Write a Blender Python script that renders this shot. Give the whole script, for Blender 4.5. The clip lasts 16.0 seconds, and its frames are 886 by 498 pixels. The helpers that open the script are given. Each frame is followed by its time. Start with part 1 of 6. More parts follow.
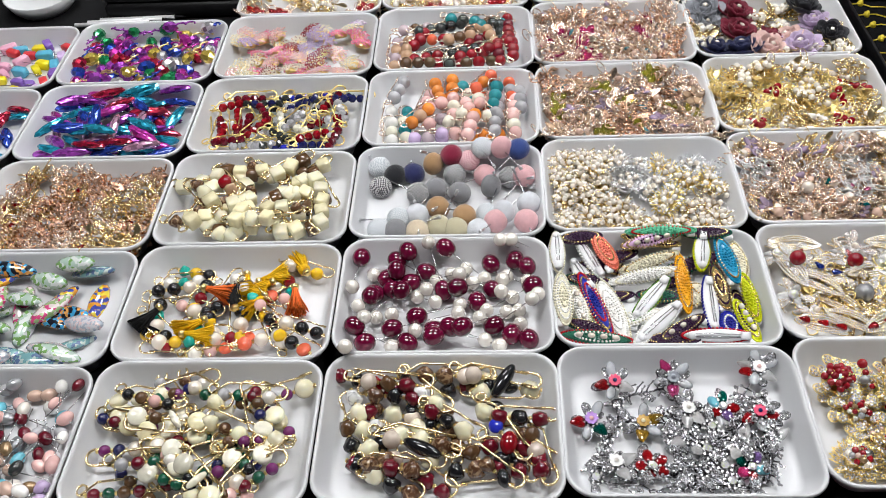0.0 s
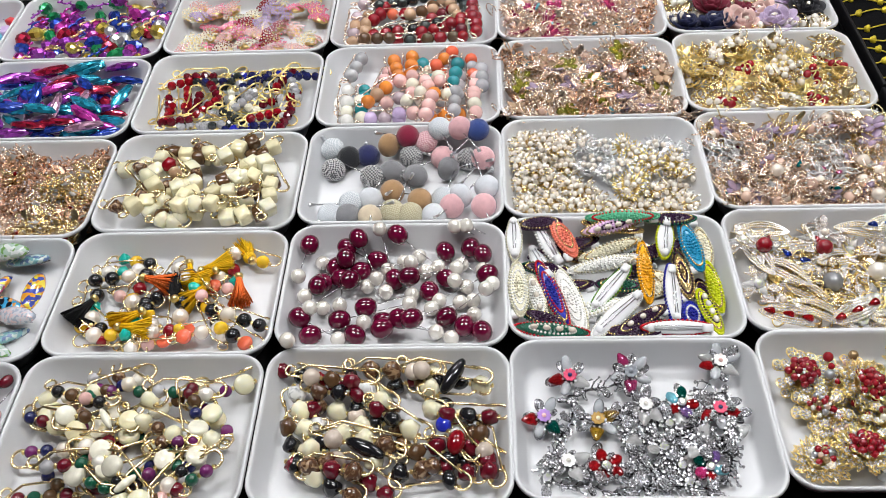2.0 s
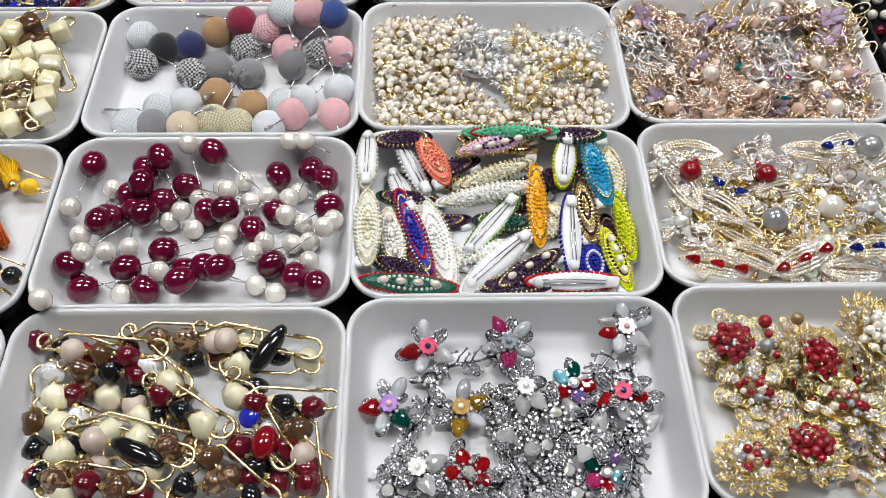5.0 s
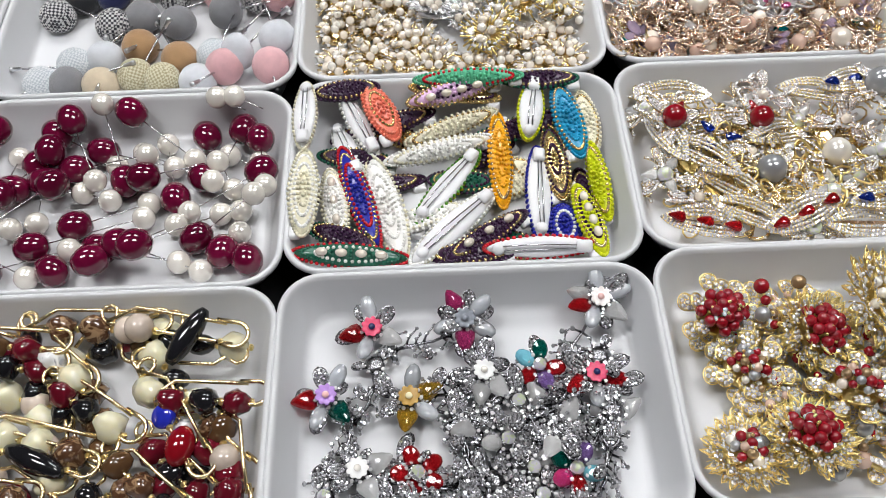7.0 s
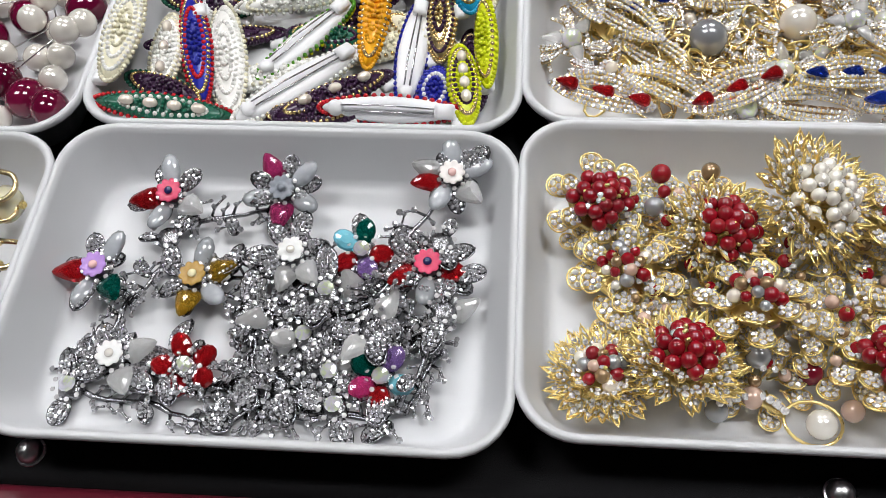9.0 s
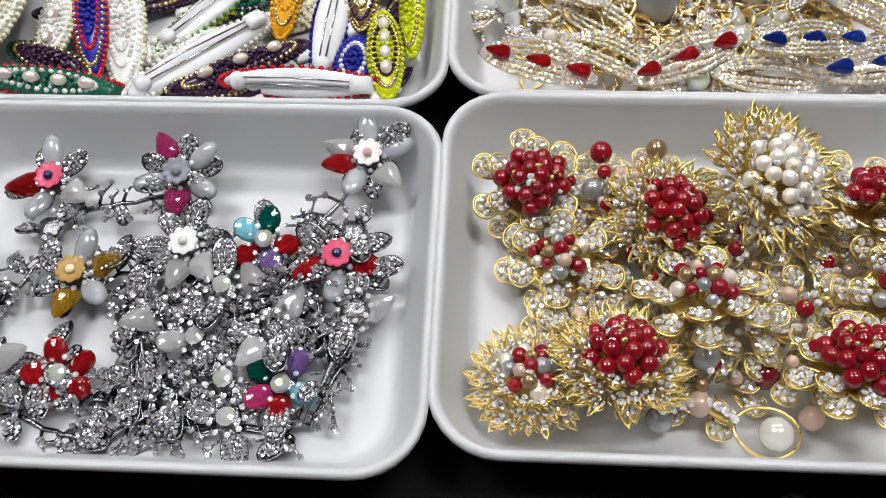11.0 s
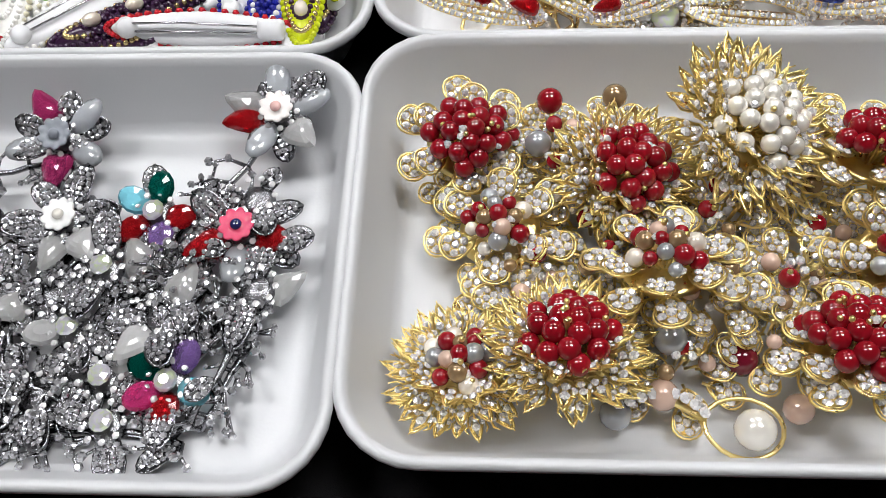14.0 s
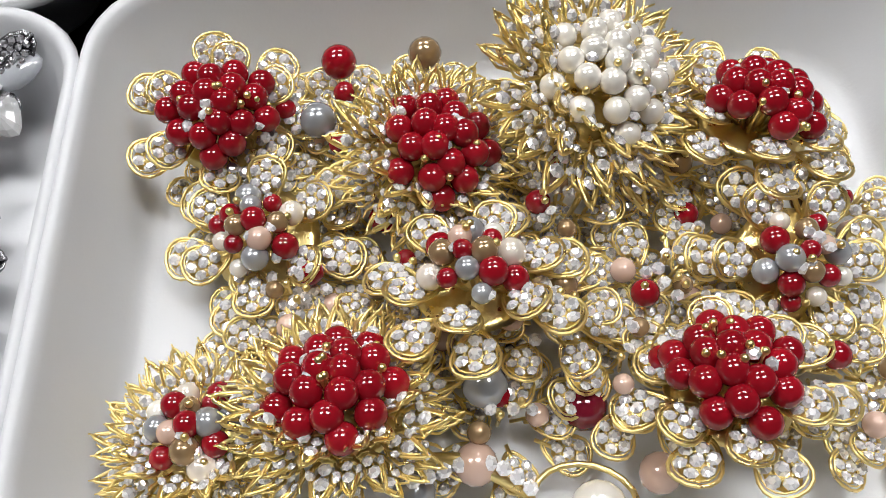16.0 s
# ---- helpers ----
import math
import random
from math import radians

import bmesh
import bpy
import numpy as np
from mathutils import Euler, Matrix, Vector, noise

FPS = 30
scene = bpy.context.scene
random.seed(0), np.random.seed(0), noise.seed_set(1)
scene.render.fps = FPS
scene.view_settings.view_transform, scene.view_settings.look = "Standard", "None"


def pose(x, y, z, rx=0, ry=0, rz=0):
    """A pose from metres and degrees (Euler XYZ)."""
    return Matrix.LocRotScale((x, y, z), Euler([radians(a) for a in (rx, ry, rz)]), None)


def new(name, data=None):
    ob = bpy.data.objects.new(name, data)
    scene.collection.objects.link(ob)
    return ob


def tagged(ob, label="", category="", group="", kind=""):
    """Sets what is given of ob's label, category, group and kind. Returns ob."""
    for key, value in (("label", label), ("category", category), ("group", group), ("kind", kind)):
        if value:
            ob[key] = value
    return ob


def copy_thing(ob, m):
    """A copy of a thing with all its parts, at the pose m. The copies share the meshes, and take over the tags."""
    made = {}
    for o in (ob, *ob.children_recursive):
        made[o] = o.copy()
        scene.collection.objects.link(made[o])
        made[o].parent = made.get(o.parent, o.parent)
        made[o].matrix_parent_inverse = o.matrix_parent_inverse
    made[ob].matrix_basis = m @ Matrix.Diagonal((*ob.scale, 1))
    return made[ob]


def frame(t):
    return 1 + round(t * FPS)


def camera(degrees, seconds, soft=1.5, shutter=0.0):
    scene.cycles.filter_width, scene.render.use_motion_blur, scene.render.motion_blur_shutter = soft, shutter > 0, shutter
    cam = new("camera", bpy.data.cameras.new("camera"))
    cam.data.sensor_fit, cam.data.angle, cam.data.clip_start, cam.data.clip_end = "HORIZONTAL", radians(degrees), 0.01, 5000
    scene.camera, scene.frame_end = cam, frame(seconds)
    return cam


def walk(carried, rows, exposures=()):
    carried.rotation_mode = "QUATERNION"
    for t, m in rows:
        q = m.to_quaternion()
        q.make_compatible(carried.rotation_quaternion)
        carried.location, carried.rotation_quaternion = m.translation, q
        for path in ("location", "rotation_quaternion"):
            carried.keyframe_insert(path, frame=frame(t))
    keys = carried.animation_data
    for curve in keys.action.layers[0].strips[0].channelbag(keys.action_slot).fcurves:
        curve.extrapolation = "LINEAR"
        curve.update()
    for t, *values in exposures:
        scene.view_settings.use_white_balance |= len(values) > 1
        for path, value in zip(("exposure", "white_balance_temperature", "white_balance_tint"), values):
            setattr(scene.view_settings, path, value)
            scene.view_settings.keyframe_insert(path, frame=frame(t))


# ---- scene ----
cam = camera(53.9, 16.0, soft=0.85)
METRES, EYE, TILT, LEAN, TURN = 0.93, 0.77, -90.0, 4.6, 0.0
ROWS = [
    (0.0, 0.0, 0.0, 0.0, -1.68, 44.41, -1.72),
    (0.5, -0.0015, 0.0013, -0.001, -1.96, 44.5, -1.62),
    (1.0, 0.004, 0.0021, 0.0007, -1.77, 44.41, -1.67),
    (1.5, 0.0247, 0.0141, 0.0243, -1.9, 42.87, -1.34),
    (2.0, 0.0463, 0.0246, 0.0476, -2.06, 42.75, -1.22),
    (2.5, 0.0737, 0.0491, 0.0726, -2.67, 42.39, -1.28),
    (3.0, 0.1181, 0.0779, 0.0916, -3.68, 41.0, -2.17),
    (3.5, 0.1655, 0.1038, 0.1158, -4.55, 40.36, -1.76),
    (6.0, 0.1333, 0.2349, 0.2699, -5.13, 34.21, 3.34),
    (6.5, 0.1408, 0.2489, 0.2695, -3.88, 33.87, 3.59),
    (7.0, 0.2, 0.2617, 0.2859, -3.81, 34.15, 2.2),
    (7.5, 0.2625, 0.2623, 0.297, -2.63, 33.29, -0.42),
    (8.0, 0.2998, 0.3147, 0.2923, -3.19, 33.89, -2.07),
    (8.5, 0.3411, 0.3649, 0.2934, -1.98, 32.14, -3.29),
    (9.0, 0.3571, 0.385, 0.3056, -1.88, 31.74, -3.85),
    (9.5, 0.3728, 0.4071, 0.3055, -2.52, 32.36, -3.44),
    (10.0, 0.3823, 0.4158, 0.3168, -2.65, 31.39, -2.62),
    (12.5, 0.4034, 0.4529, 0.3471, -2.5, 30.57, -3.09),
    (13.0, 0.414, 0.4635, 0.3532, -2.07, 29.69, -2.38),
    (13.5, 0.4178, 0.4738, 0.3553, -1.58, 29.49, -1.88),
    (14.0, 0.4242, 0.4828, 0.3627, -1.74, 29.95, -1.92),
    (14.5, 0.44, 0.5052, 0.374, -2.4, 29.27, -0.66),
    (15.0, 0.4592, 0.5222, 0.3915, -2.75, 28.19, -0.46),
    (15.5, 0.4787, 0.5395, 0.4024, -2.83, 27.48, -0.69),
    (16.0, 0.4831, 0.5506, 0.4183, -3.43, 27.95, 1.89),
]
walk(cam, [(t, pose(0, 0, EYE, TILT, LEAN, TURN) @ pose(METRES * x, METRES * y, METRES * z, 90 + pitch, roll, yaw)) for t, x, y, z, yaw, pitch, roll in ROWS],
     [(0.0, -0.07), (3.0, -0.09), (6.5, -0.17), (9.5, -0.19), (12.5, -0.17), (14.0, -0.08), (15.5, 0.0), (16.0, 0.0)])

# ---- world and lamps: a closed hall lit by rows of ceiling panels ----
world = bpy.data.worlds.new("world")
scene.world = world
world.use_nodes = True
world.node_tree.nodes["Background"].inputs[0].default_value = (0.9, 0.95, 1.0, 1)
world.node_tree.nodes["Background"].inputs[1].default_value = 0.1
scene.view_settings.exposure = 0.0
LAMP_SPOTS = [(lx, ly) for ly in (0.65, 2.0) for lx in (-0.55, 0.85)]
LAMP_WATTS = 9.4
CEIL_Z = 1.85
for lx, ly in LAMP_SPOTS:
    lamp = bpy.data.lights.new("panel_lamp", "AREA")
    lamp.shape, lamp.size, lamp.size_y, lamp.energy = "RECTANGLE", 0.70, 0.36, LAMP_WATTS
    lamp.color = (1.0, 0.972, 0.955)
    new("panel_lamp", lamp).matrix_basis = pose(lx, ly, CEIL_Z - 0.075)

# ---- materials ----
MATS = {}


def mat(name, color, rough=0.4, metal=0.0, var=0.12, scale=60.0, bump=0.0, bscale=400.0, coat=0.0, trans=0.0, ior=1.5,
        spec=0.5, sheen=0.0, per_object=0.0, per_island=0.0, sss=0.0, color2=None, cscale=40.0, cedge=(0.45, 0.6), rvar=0.1, emit=0.0):
    """A procedural surface: a base colour broken up at two scales, roughness that varies with it, and fine relief."""
    m = bpy.data.materials.new(name)
    m.use_nodes = True
    nt = m.node_tree
    n, ln = nt.nodes, nt.links
    b = n["Principled BSDF"]
    tc = n.new("ShaderNodeTexCoord")
    geo = n.new("ShaderNodeNewGeometry")
    pos = geo.outputs["Position"]
    big = n.new("ShaderNodeTexNoise")
    big.inputs["Scale"].default_value, big.inputs["Detail"].default_value = scale, 5.0
    ln.new(pos, big.inputs["Vector"])
    col = n.new("ShaderNodeMix")
    col.data_type = "RGBA"
    col.inputs[6].default_value = (*[c * (1 - var) for c in color], 1)
    col.inputs[7].default_value = (*[min(1, c * (1 + var)) for c in color], 1)
    ln.new(big.outputs["Fac"], col.inputs[0])
    out = col.outputs[2]
    if color2:
        pat = n.new("ShaderNodeTexNoise")
        pat.inputs["Scale"].default_value, pat.inputs["Detail"].default_value, pat.inputs["Distortion"].default_value = cscale, 3.0, 1.2
        ln.new(tc.outputs["Object"] if cscale < 8 else pos, pat.inputs["Vector"])
        ramp = n.new("ShaderNodeMapRange")
        ramp.inputs[1].default_value, ramp.inputs[2].default_value = cedge
        ln.new(pat.outputs["Fac"], ramp.inputs[0])
        c2 = n.new("ShaderNodeMix")
        c2.data_type = "RGBA"
        c2.inputs[7].default_value = (*color2, 1)
        ln.new(ramp.outputs[0], c2.inputs[0])
        ln.new(out, c2.inputs[6])
        out = c2.outputs[2]
    # Random value per object or island; split facets get painted sparkle this way.
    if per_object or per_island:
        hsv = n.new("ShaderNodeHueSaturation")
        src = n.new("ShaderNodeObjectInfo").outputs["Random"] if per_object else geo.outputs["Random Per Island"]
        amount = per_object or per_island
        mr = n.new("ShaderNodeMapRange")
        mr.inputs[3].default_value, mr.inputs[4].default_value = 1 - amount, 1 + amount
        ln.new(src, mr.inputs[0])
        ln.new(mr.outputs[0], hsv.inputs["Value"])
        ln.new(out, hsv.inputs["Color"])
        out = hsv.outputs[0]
    ln.new(out, b.inputs["Base Color"])
    if rvar:
        rr = n.new("ShaderNodeMapRange")
        rr.inputs[3].default_value, rr.inputs[4].default_value = max(0.02, rough - rvar * 0.5), min(1, rough + rvar)
        ln.new(big.outputs["Fac"], rr.inputs[0])
        ln.new(rr.outputs[0], b.inputs["Roughness"])
    else:
        b.inputs["Roughness"].default_value = rough
    b.inputs["Metallic"].default_value = metal
    b.inputs["Coat Weight"].default_value = coat
    b.inputs["Coat Roughness"].default_value = 0.06
    b.inputs["Transmission Weight"].default_value = trans
    b.inputs["IOR"].default_value = ior
    b.inputs["Specular IOR Level"].default_value = spec
    b.inputs["Sheen Weight"].default_value = sheen
    if sss:
        b.inputs["Subsurface Weight"].default_value = sss
        b.inputs["Subsurface Radius"].default_value = (0.004, 0.003, 0.002)
    if emit:
        b.inputs["Emission Color"].default_value = (*color, 1)
        b.inputs["Emission Strength"].default_value = emit
    if bump:
        fine = n.new("ShaderNodeTexNoise")
        fine.inputs["Scale"].default_value, fine.inputs["Detail"].default_value = bscale, 4.0
        ln.new(pos, fine.inputs["Vector"])
        bp = n.new("ShaderNodeBump")
        bp.inputs["Strength"].default_value, bp.inputs["Distance"].default_value = bump, 0.001 if bump < 1 else 0.003
        ln.new(fine.outputs["Fac"], bp.inputs["Height"])
        ln.new(bp.outputs[0], b.inputs["Normal"])
    MATS[name] = m
    return m


mat("white_plastic", (0.64, 0.645, 0.665), 0.34, var=0.03, scale=25, bump=0.05, bscale=900, rvar=0.12)
mat("table_cloth", (0.006, 0.006, 0.007), 0.8, var=0.5, scale=300, bump=0.4, bscale=2500, spec=0.2)
mat("dark_red_trim", (0.12, 0.010, 0.022), 0.35, var=0.3, scale=60)
mat("wall_paint", (0.30, 0.30, 0.31), 0.7, var=0.06, scale=3, bump=0.1)
mat("ceiling_paint", (0.36, 0.36, 0.37), 0.8, var=0.05, scale=3)
mat("floor_tile", (0.22, 0.21, 0.20), 0.25, var=0.12, scale=4)
mat("lamp_diffuser", (0.95, 0.98, 1.0), 0.5, var=0.0, rvar=0, emit=12.0)
mat("lamp_frame", (0.8, 0.8, 0.8), 0.4)
GOLD = (1.0, 0.73, 0.31)
mat("gold", GOLD, 0.27, 1.0, var=0.15, scale=300, bump=0.15, bscale=1500)
mat("pale_gold", (0.93, 0.72, 0.42), 0.22, 1.0, var=0.15, scale=300, bump=0.15, bscale=1500)
mat("rose_gold", (0.95, 0.71, 0.58), 0.24, 1.0, var=0.18, scale=300, bump=0.15, bscale=1500)
mat("copper_gold", (0.74, 0.47, 0.33), 0.25, 1.0, var=0.25, scale=200, bump=0.15, bscale=1500)
mat("silver", (0.78, 0.78, 0.80), 0.3, 1.0, var=0.1, scale=300, bump=0.1, bscale=1500)
mat("gunmetal", (0.27, 0.27, 0.285), 0.20, 1.0, var=0.35, scale=250, bump=0.3, bscale=900)
# Stone sparkle is painted into the colour: random brightness for each cut facet.
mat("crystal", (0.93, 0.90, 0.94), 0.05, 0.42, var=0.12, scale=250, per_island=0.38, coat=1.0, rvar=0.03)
mat("crystal_smoky", (0.66, 0.66, 0.69), 0.06, 0.72, var=0.15, scale=250, per_island=0.5, coat=0.8, rvar=0.03)
mat("crystal_ab", (0.80, 0.78, 0.95), 0.05, 0.5, var=0.2, scale=200, color2=(0.80, 0.90, 0.62), cscale=260, coat=0.8, rvar=0.02)
GEMS = {"red": (0.42, 0.008, 0.012), "wine": (0.16, 0.008, 0.03), "pink": (0.62, 0.05, 0.22), "green": (0.0, 0.10, 0.075), "aqua": (0.22, 0.58, 0.75),
        "purple": (0.34, 0.20, 0.55), "amber": (0.42, 0.24, 0.02), "blue": (0.01, 0.035, 0.32), "teal": (0.0, 0.33, 0.42), "lilac": (0.60, 0.48, 0.72),
        "clear": (0.80, 0.80, 0.88), "olive": (0.42, 0.40, 0.05), "peach": (0.85, 0.52, 0.36)}
for k, c in GEMS.items():
    mat("gem_" + k, [min(1, q * 1.25) for q in c], 0.03, 0.0, var=0.25, scale=260, rvar=0.02, trans=0.65, ior=1.6, per_object=0.2)
BEADS = {"red": (0.27, 0.005, 0.012), "wine": (0.13, 0.006, 0.016), "black": (0.010, 0.010, 0.012), "cream": (0.78, 0.71, 0.45), "ivory": (0.78, 0.75, 0.62), "brown": (0.10, 0.050, 0.022),
         "jasper": (0.62, 0.52, 0.44), "navy": (0.015, 0.018, 0.09), "blue": (0.02, 0.03, 0.45), "green": (0.01, 0.09, 0.05), "pink": (0.78, 0.48, 0.45), "hotpink": (0.80, 0.22, 0.34),
         "coral": (0.75, 0.13, 0.06), "orange": (0.80, 0.26, 0.04), "yellow": (0.82, 0.50, 0.02), "turquoise": (0.01, 0.42, 0.34), "teal": (0.02, 0.25, 0.28), "lilac": (0.52, 0.40, 0.62),
         "grey": (0.42, 0.42, 0.44), "plum": (0.15, 0.02, 0.12), "tan": (0.50, 0.32, 0.20), "lime": (0.55, 0.62, 0.02), "white": (0.80, 0.79, 0.76), "mauve": (0.45, 0.36, 0.40), "charcoal": (0.03, 0.035, 0.035),
         "purple": (0.20, 0.03, 0.28), "mustard": (0.72, 0.36, 0.01), "aqua": (0.15, 0.50, 0.62)}
for k, c in BEADS.items():
    mat("bead_" + k, c, 0.06, 0.0, var=0.2, scale=150, spec=0.8, per_object=0.15, rvar=0.03)
mat("bead_marble", (0.76, 0.76, 0.76), 0.2, var=0.05, scale=60, color2=(0.30, 0.31, 0.34), cscale=120, cedge=(0.52, 0.64), coat=0.6)
mat("bead_banded", (0.09, 0.04, 0.02), 0.15, var=0.3, scale=100, color2=(0.35, 0.22, 0.12), cscale=160, cedge=(0.5, 0.62), coat=0.7)
mat("bead_jade", (0.86, 0.81, 0.55), 0.16, trans=0.1, var=0.08, scale=120, color2=(0.85, 0.82, 0.66), cscale=90, cedge=(0.4, 0.7), coat=0.4, sss=0.15, per_object=0.12)
mat("pearl_white", (0.86, 0.82, 0.75), 0.16, 0.26, var=0.05, scale=100, coat=1.0, spec=0.5, rvar=0.05, per_object=0.05)
mat("pearl_cream", (0.84, 0.76, 0.66), 0.16, 0.26, var=0.06, scale=100, coat=1.0, spec=0.5, rvar=0.05, per_object=0.08)
mat("pearl_grey", (0.40, 0.41, 0.43), 0.18, 0.45, var=0.1, scale=100, coat=0.8, rvar=0.05, per_object=0.15)
mat("pearl_pink", (0.66, 0.46, 0.37), 0.2, 0.15, var=0.06, scale=100, coat=0.8, rvar=0.05)
mat("pearl_bronze", (0.38, 0.25, 0.13), 0.2, 0.5, var=0.1, scale=100, coat=0.8, rvar=0.05)
mat("maroon_glass", (0.115, 0.003, 0.026), 0.03, 0.0, var=0.4, scale=70, spec=0.5, coat=0.6, per_object=0.25, rvar=0.03)
mat("cat_eye", (0.66, 0.69, 0.73), 0.10, 0.0, var=0.25, scale=180, coat=0.9, rvar=0.04, per_object=0.2, trans=0.45)
mat("shell_white", (0.80, 0.80, 0.79), 0.3, var=0.06, scale=200, coat=0.3)
for k, c in {"hotpink": (0.68, 0.03, 0.12), "lilac": (0.42, 0.22, 0.62), "mustard": (0.42, 0.24, 0.03), "grey": (0.22, 0.24, 0.28), "blush": (0.86, 0.80, 0.78)}.items():
    mat("resin_" + k, c, 0.35, var=0.12, scale=300, coat=0.25)
for k, c in {"white": (0.80, 0.79, 0.76), "cream": (0.74, 0.70, 0.54), "coral": (0.80, 0.20, 0.13), "red": (0.50, 0.01, 0.02), "lime": (0.56, 0.62, 0.01), "green": (0.08, 0.26, 0.02), "blue": (0.015, 0.02, 0.30),
             "aqua": (0.01, 0.26, 0.46), "mustard": (0.80, 0.38, 0.01), "plum": (0.035, 0.012, 0.04), "pine": (0.01, 0.10, 0.06), "lilac": (0.72, 0.48, 0.74), "mint": (0.10, 0.45, 0.26)}.items():
    mat("seed_" + k, c, 0.2, var=0.15, scale=250, per_island=0.22)
mat("seed_gold", (0.62, 0.47, 0.22), 0.2, 0.9, var=0.2, scale=300, per_island=0.4)
mat("white_cap", (0.80, 0.80, 0.82), 0.3, var=0.03, scale=60, rvar=0.08)
mat("steel", (0.62, 0.62, 0.64), 0.22, 1.0, var=0.1, scale=200)
for k, c in {"tan": (0.40, 0.24, 0.12), "pink": (0.72, 0.42, 0.44), "grey": (0.22, 0.22, 0.235), "navy": (0.02, 0.025, 0.10), "black": (0.015, 0.016, 0.02), "crimson": (0.22, 0.01, 0.04), "royal": (0.03, 0.06, 0.22), "cream": (0.62, 0.52, 0.38), "pale": (0.62, 0.64, 0.68)}.items():
    mat("velvet_" + k, c, 0.8, var=0.15, scale=150, bump=0.4, bscale=3000, sheen=0.4, spec=0.2)
FOILS = {"aqua": (0.03, 0.40, 0.58), "blue": (0.03, 0.08, 0.50), "purple": (0.36, 0.06, 0.45), "magenta": (0.62, 0.05, 0.42), "red": (0.50, 0.02, 0.06), "gold": (0.75, 0.55, 0.10), "green": (0.02, 0.35, 0.12), "pink": (0.78, 0.40, 0.58), "silver": (0.7, 0.7, 0.72)}
# Foil glints are painted in: colour value differs at random between split faces.
for k, c in FOILS.items():
    mat("foil_" + k, c, 0.16, 0.6, var=0.4, scale=320, per_island=0.6, coat=0.7)
for k, c in {"pink": (0.82, 0.42, 0.56), "red": (0.66, 0.04, 0.05), "yellow": (0.82, 0.70, 0.02), "aqua": (0.10, 0.42, 0.60), "violet": (0.20, 0.10, 0.42), "lilac": (0.62, 0.45, 0.72), "white": (0.8, 0.8, 0.8)}.items():
    mat("plastic_" + k, c, 0.3, var=0.08, scale=80)
for k, c in {"yellow": (0.88, 0.48, 0.008), "black": (0.012, 0.012, 0.013), "orange": (0.78, 0.16, 0.03), "green": (0.01, 0.38, 0.28)}.items():
    mat("thread_" + k, c, 0.7, var=0.3, scale=900, spec=0.2, per_island=0.25)
for k, c in {"wine": (0.16, 0.012, 0.03), "navy": (0.018, 0.022, 0.07), "blush": (0.68, 0.47, 0.43), "lilac": (0.50, 0.40, 0.56), "grey": (0.26, 0.27, 0.30), "black": (0.02, 0.02, 0.025)}.items():
    mat("satin_" + k, c, 0.5, var=0.15, scale=120, sheen=0.08, bump=0.2, bscale=800, spec=0.3)
mat("black_plastic", (0.006, 0.006, 0.007), 0.45, var=0.3, scale=60, bump=0.1, spec=0.25)
mat("black_foam", (0.004, 0.004, 0.005), 0.95, var=0.4, scale=300, bump=0.5, bscale=2000, spec=0.08)
mat("red_fabric", (0.42, 0.015, 0.02), 0.7, var=0.15, scale=40)
mat("gold_cord", (0.66, 0.52, 0.03), 0.45, 0.2, var=0.3, scale=500, bump=0.5, bscale=2500)


def weave(name, a, b, size):
    """Woven cloth in a small check of two colours."""
    m = mat(name, a, 0.85, var=0.1, scale=200, sheen=0.3, spec=0.2)
    nt = m.node_tree
    tc, ch = nt.nodes.new("ShaderNodeTexCoord"), nt.nodes.new("ShaderNodeTexChecker")
    ch.inputs["Color1"].default_value, ch.inputs["Color2"].default_value, ch.inputs["Scale"].default_value = (*a, 1), (*b, 1), size
    nt.links.new(tc.outputs["Object"], ch.inputs["Vector"])
    nt.links.new(ch.outputs[0], nt.nodes["Principled BSDF"].inputs["Base Color"])


weave("check_black", (0.58, 0.58, 0.58), (0.03, 0.03, 0.04), 7.0)
weave("check_pink", (0.74, 0.52, 0.54), (0.48, 0.22, 0.25), 7.0)
weave("check_pale", (0.66, 0.68, 0.70), (0.42, 0.46, 0.50), 9.0)
weave("check_khaki", (0.62, 0.58, 0.42), (0.36, 0.32, 0.20), 8.0)


def speckled(name, hue_a, hue_b, hue_c, size):
    """Printed glitter cloth under clear lacquer: cells of three colours."""
    m = mat(name, hue_a, 0.15, var=0.1, scale=200, coat=1.0)
    nt = m.node_tree
    tc, vo, rp = nt.nodes.new("ShaderNodeTexCoord"), nt.nodes.new("ShaderNodeTexVoronoi"), nt.nodes.new("ShaderNodeValToRGB")
    vo.inputs["Scale"].default_value = size
    el = rp.color_ramp.elements
    rp.color_ramp.interpolation = "CONSTANT"
    el[0].color, el[1].color, el[1].position = (*hue_a, 1), (*hue_b, 1), 0.40
    e = el.new(0.72)
    e.color = (*hue_c, 1)
    sep = nt.nodes.new("ShaderNodeSeparateColor")
    nt.links.new(tc.outputs["Object"], vo.inputs["Vector"])
    nt.links.new(vo.outputs["Color"], sep.inputs[0])
    nt.links.new(sep.outputs[0], rp.inputs[0])
    nt.links.new(rp.outputs[0], nt.nodes["Principled BSDF"].inputs["Base Color"])


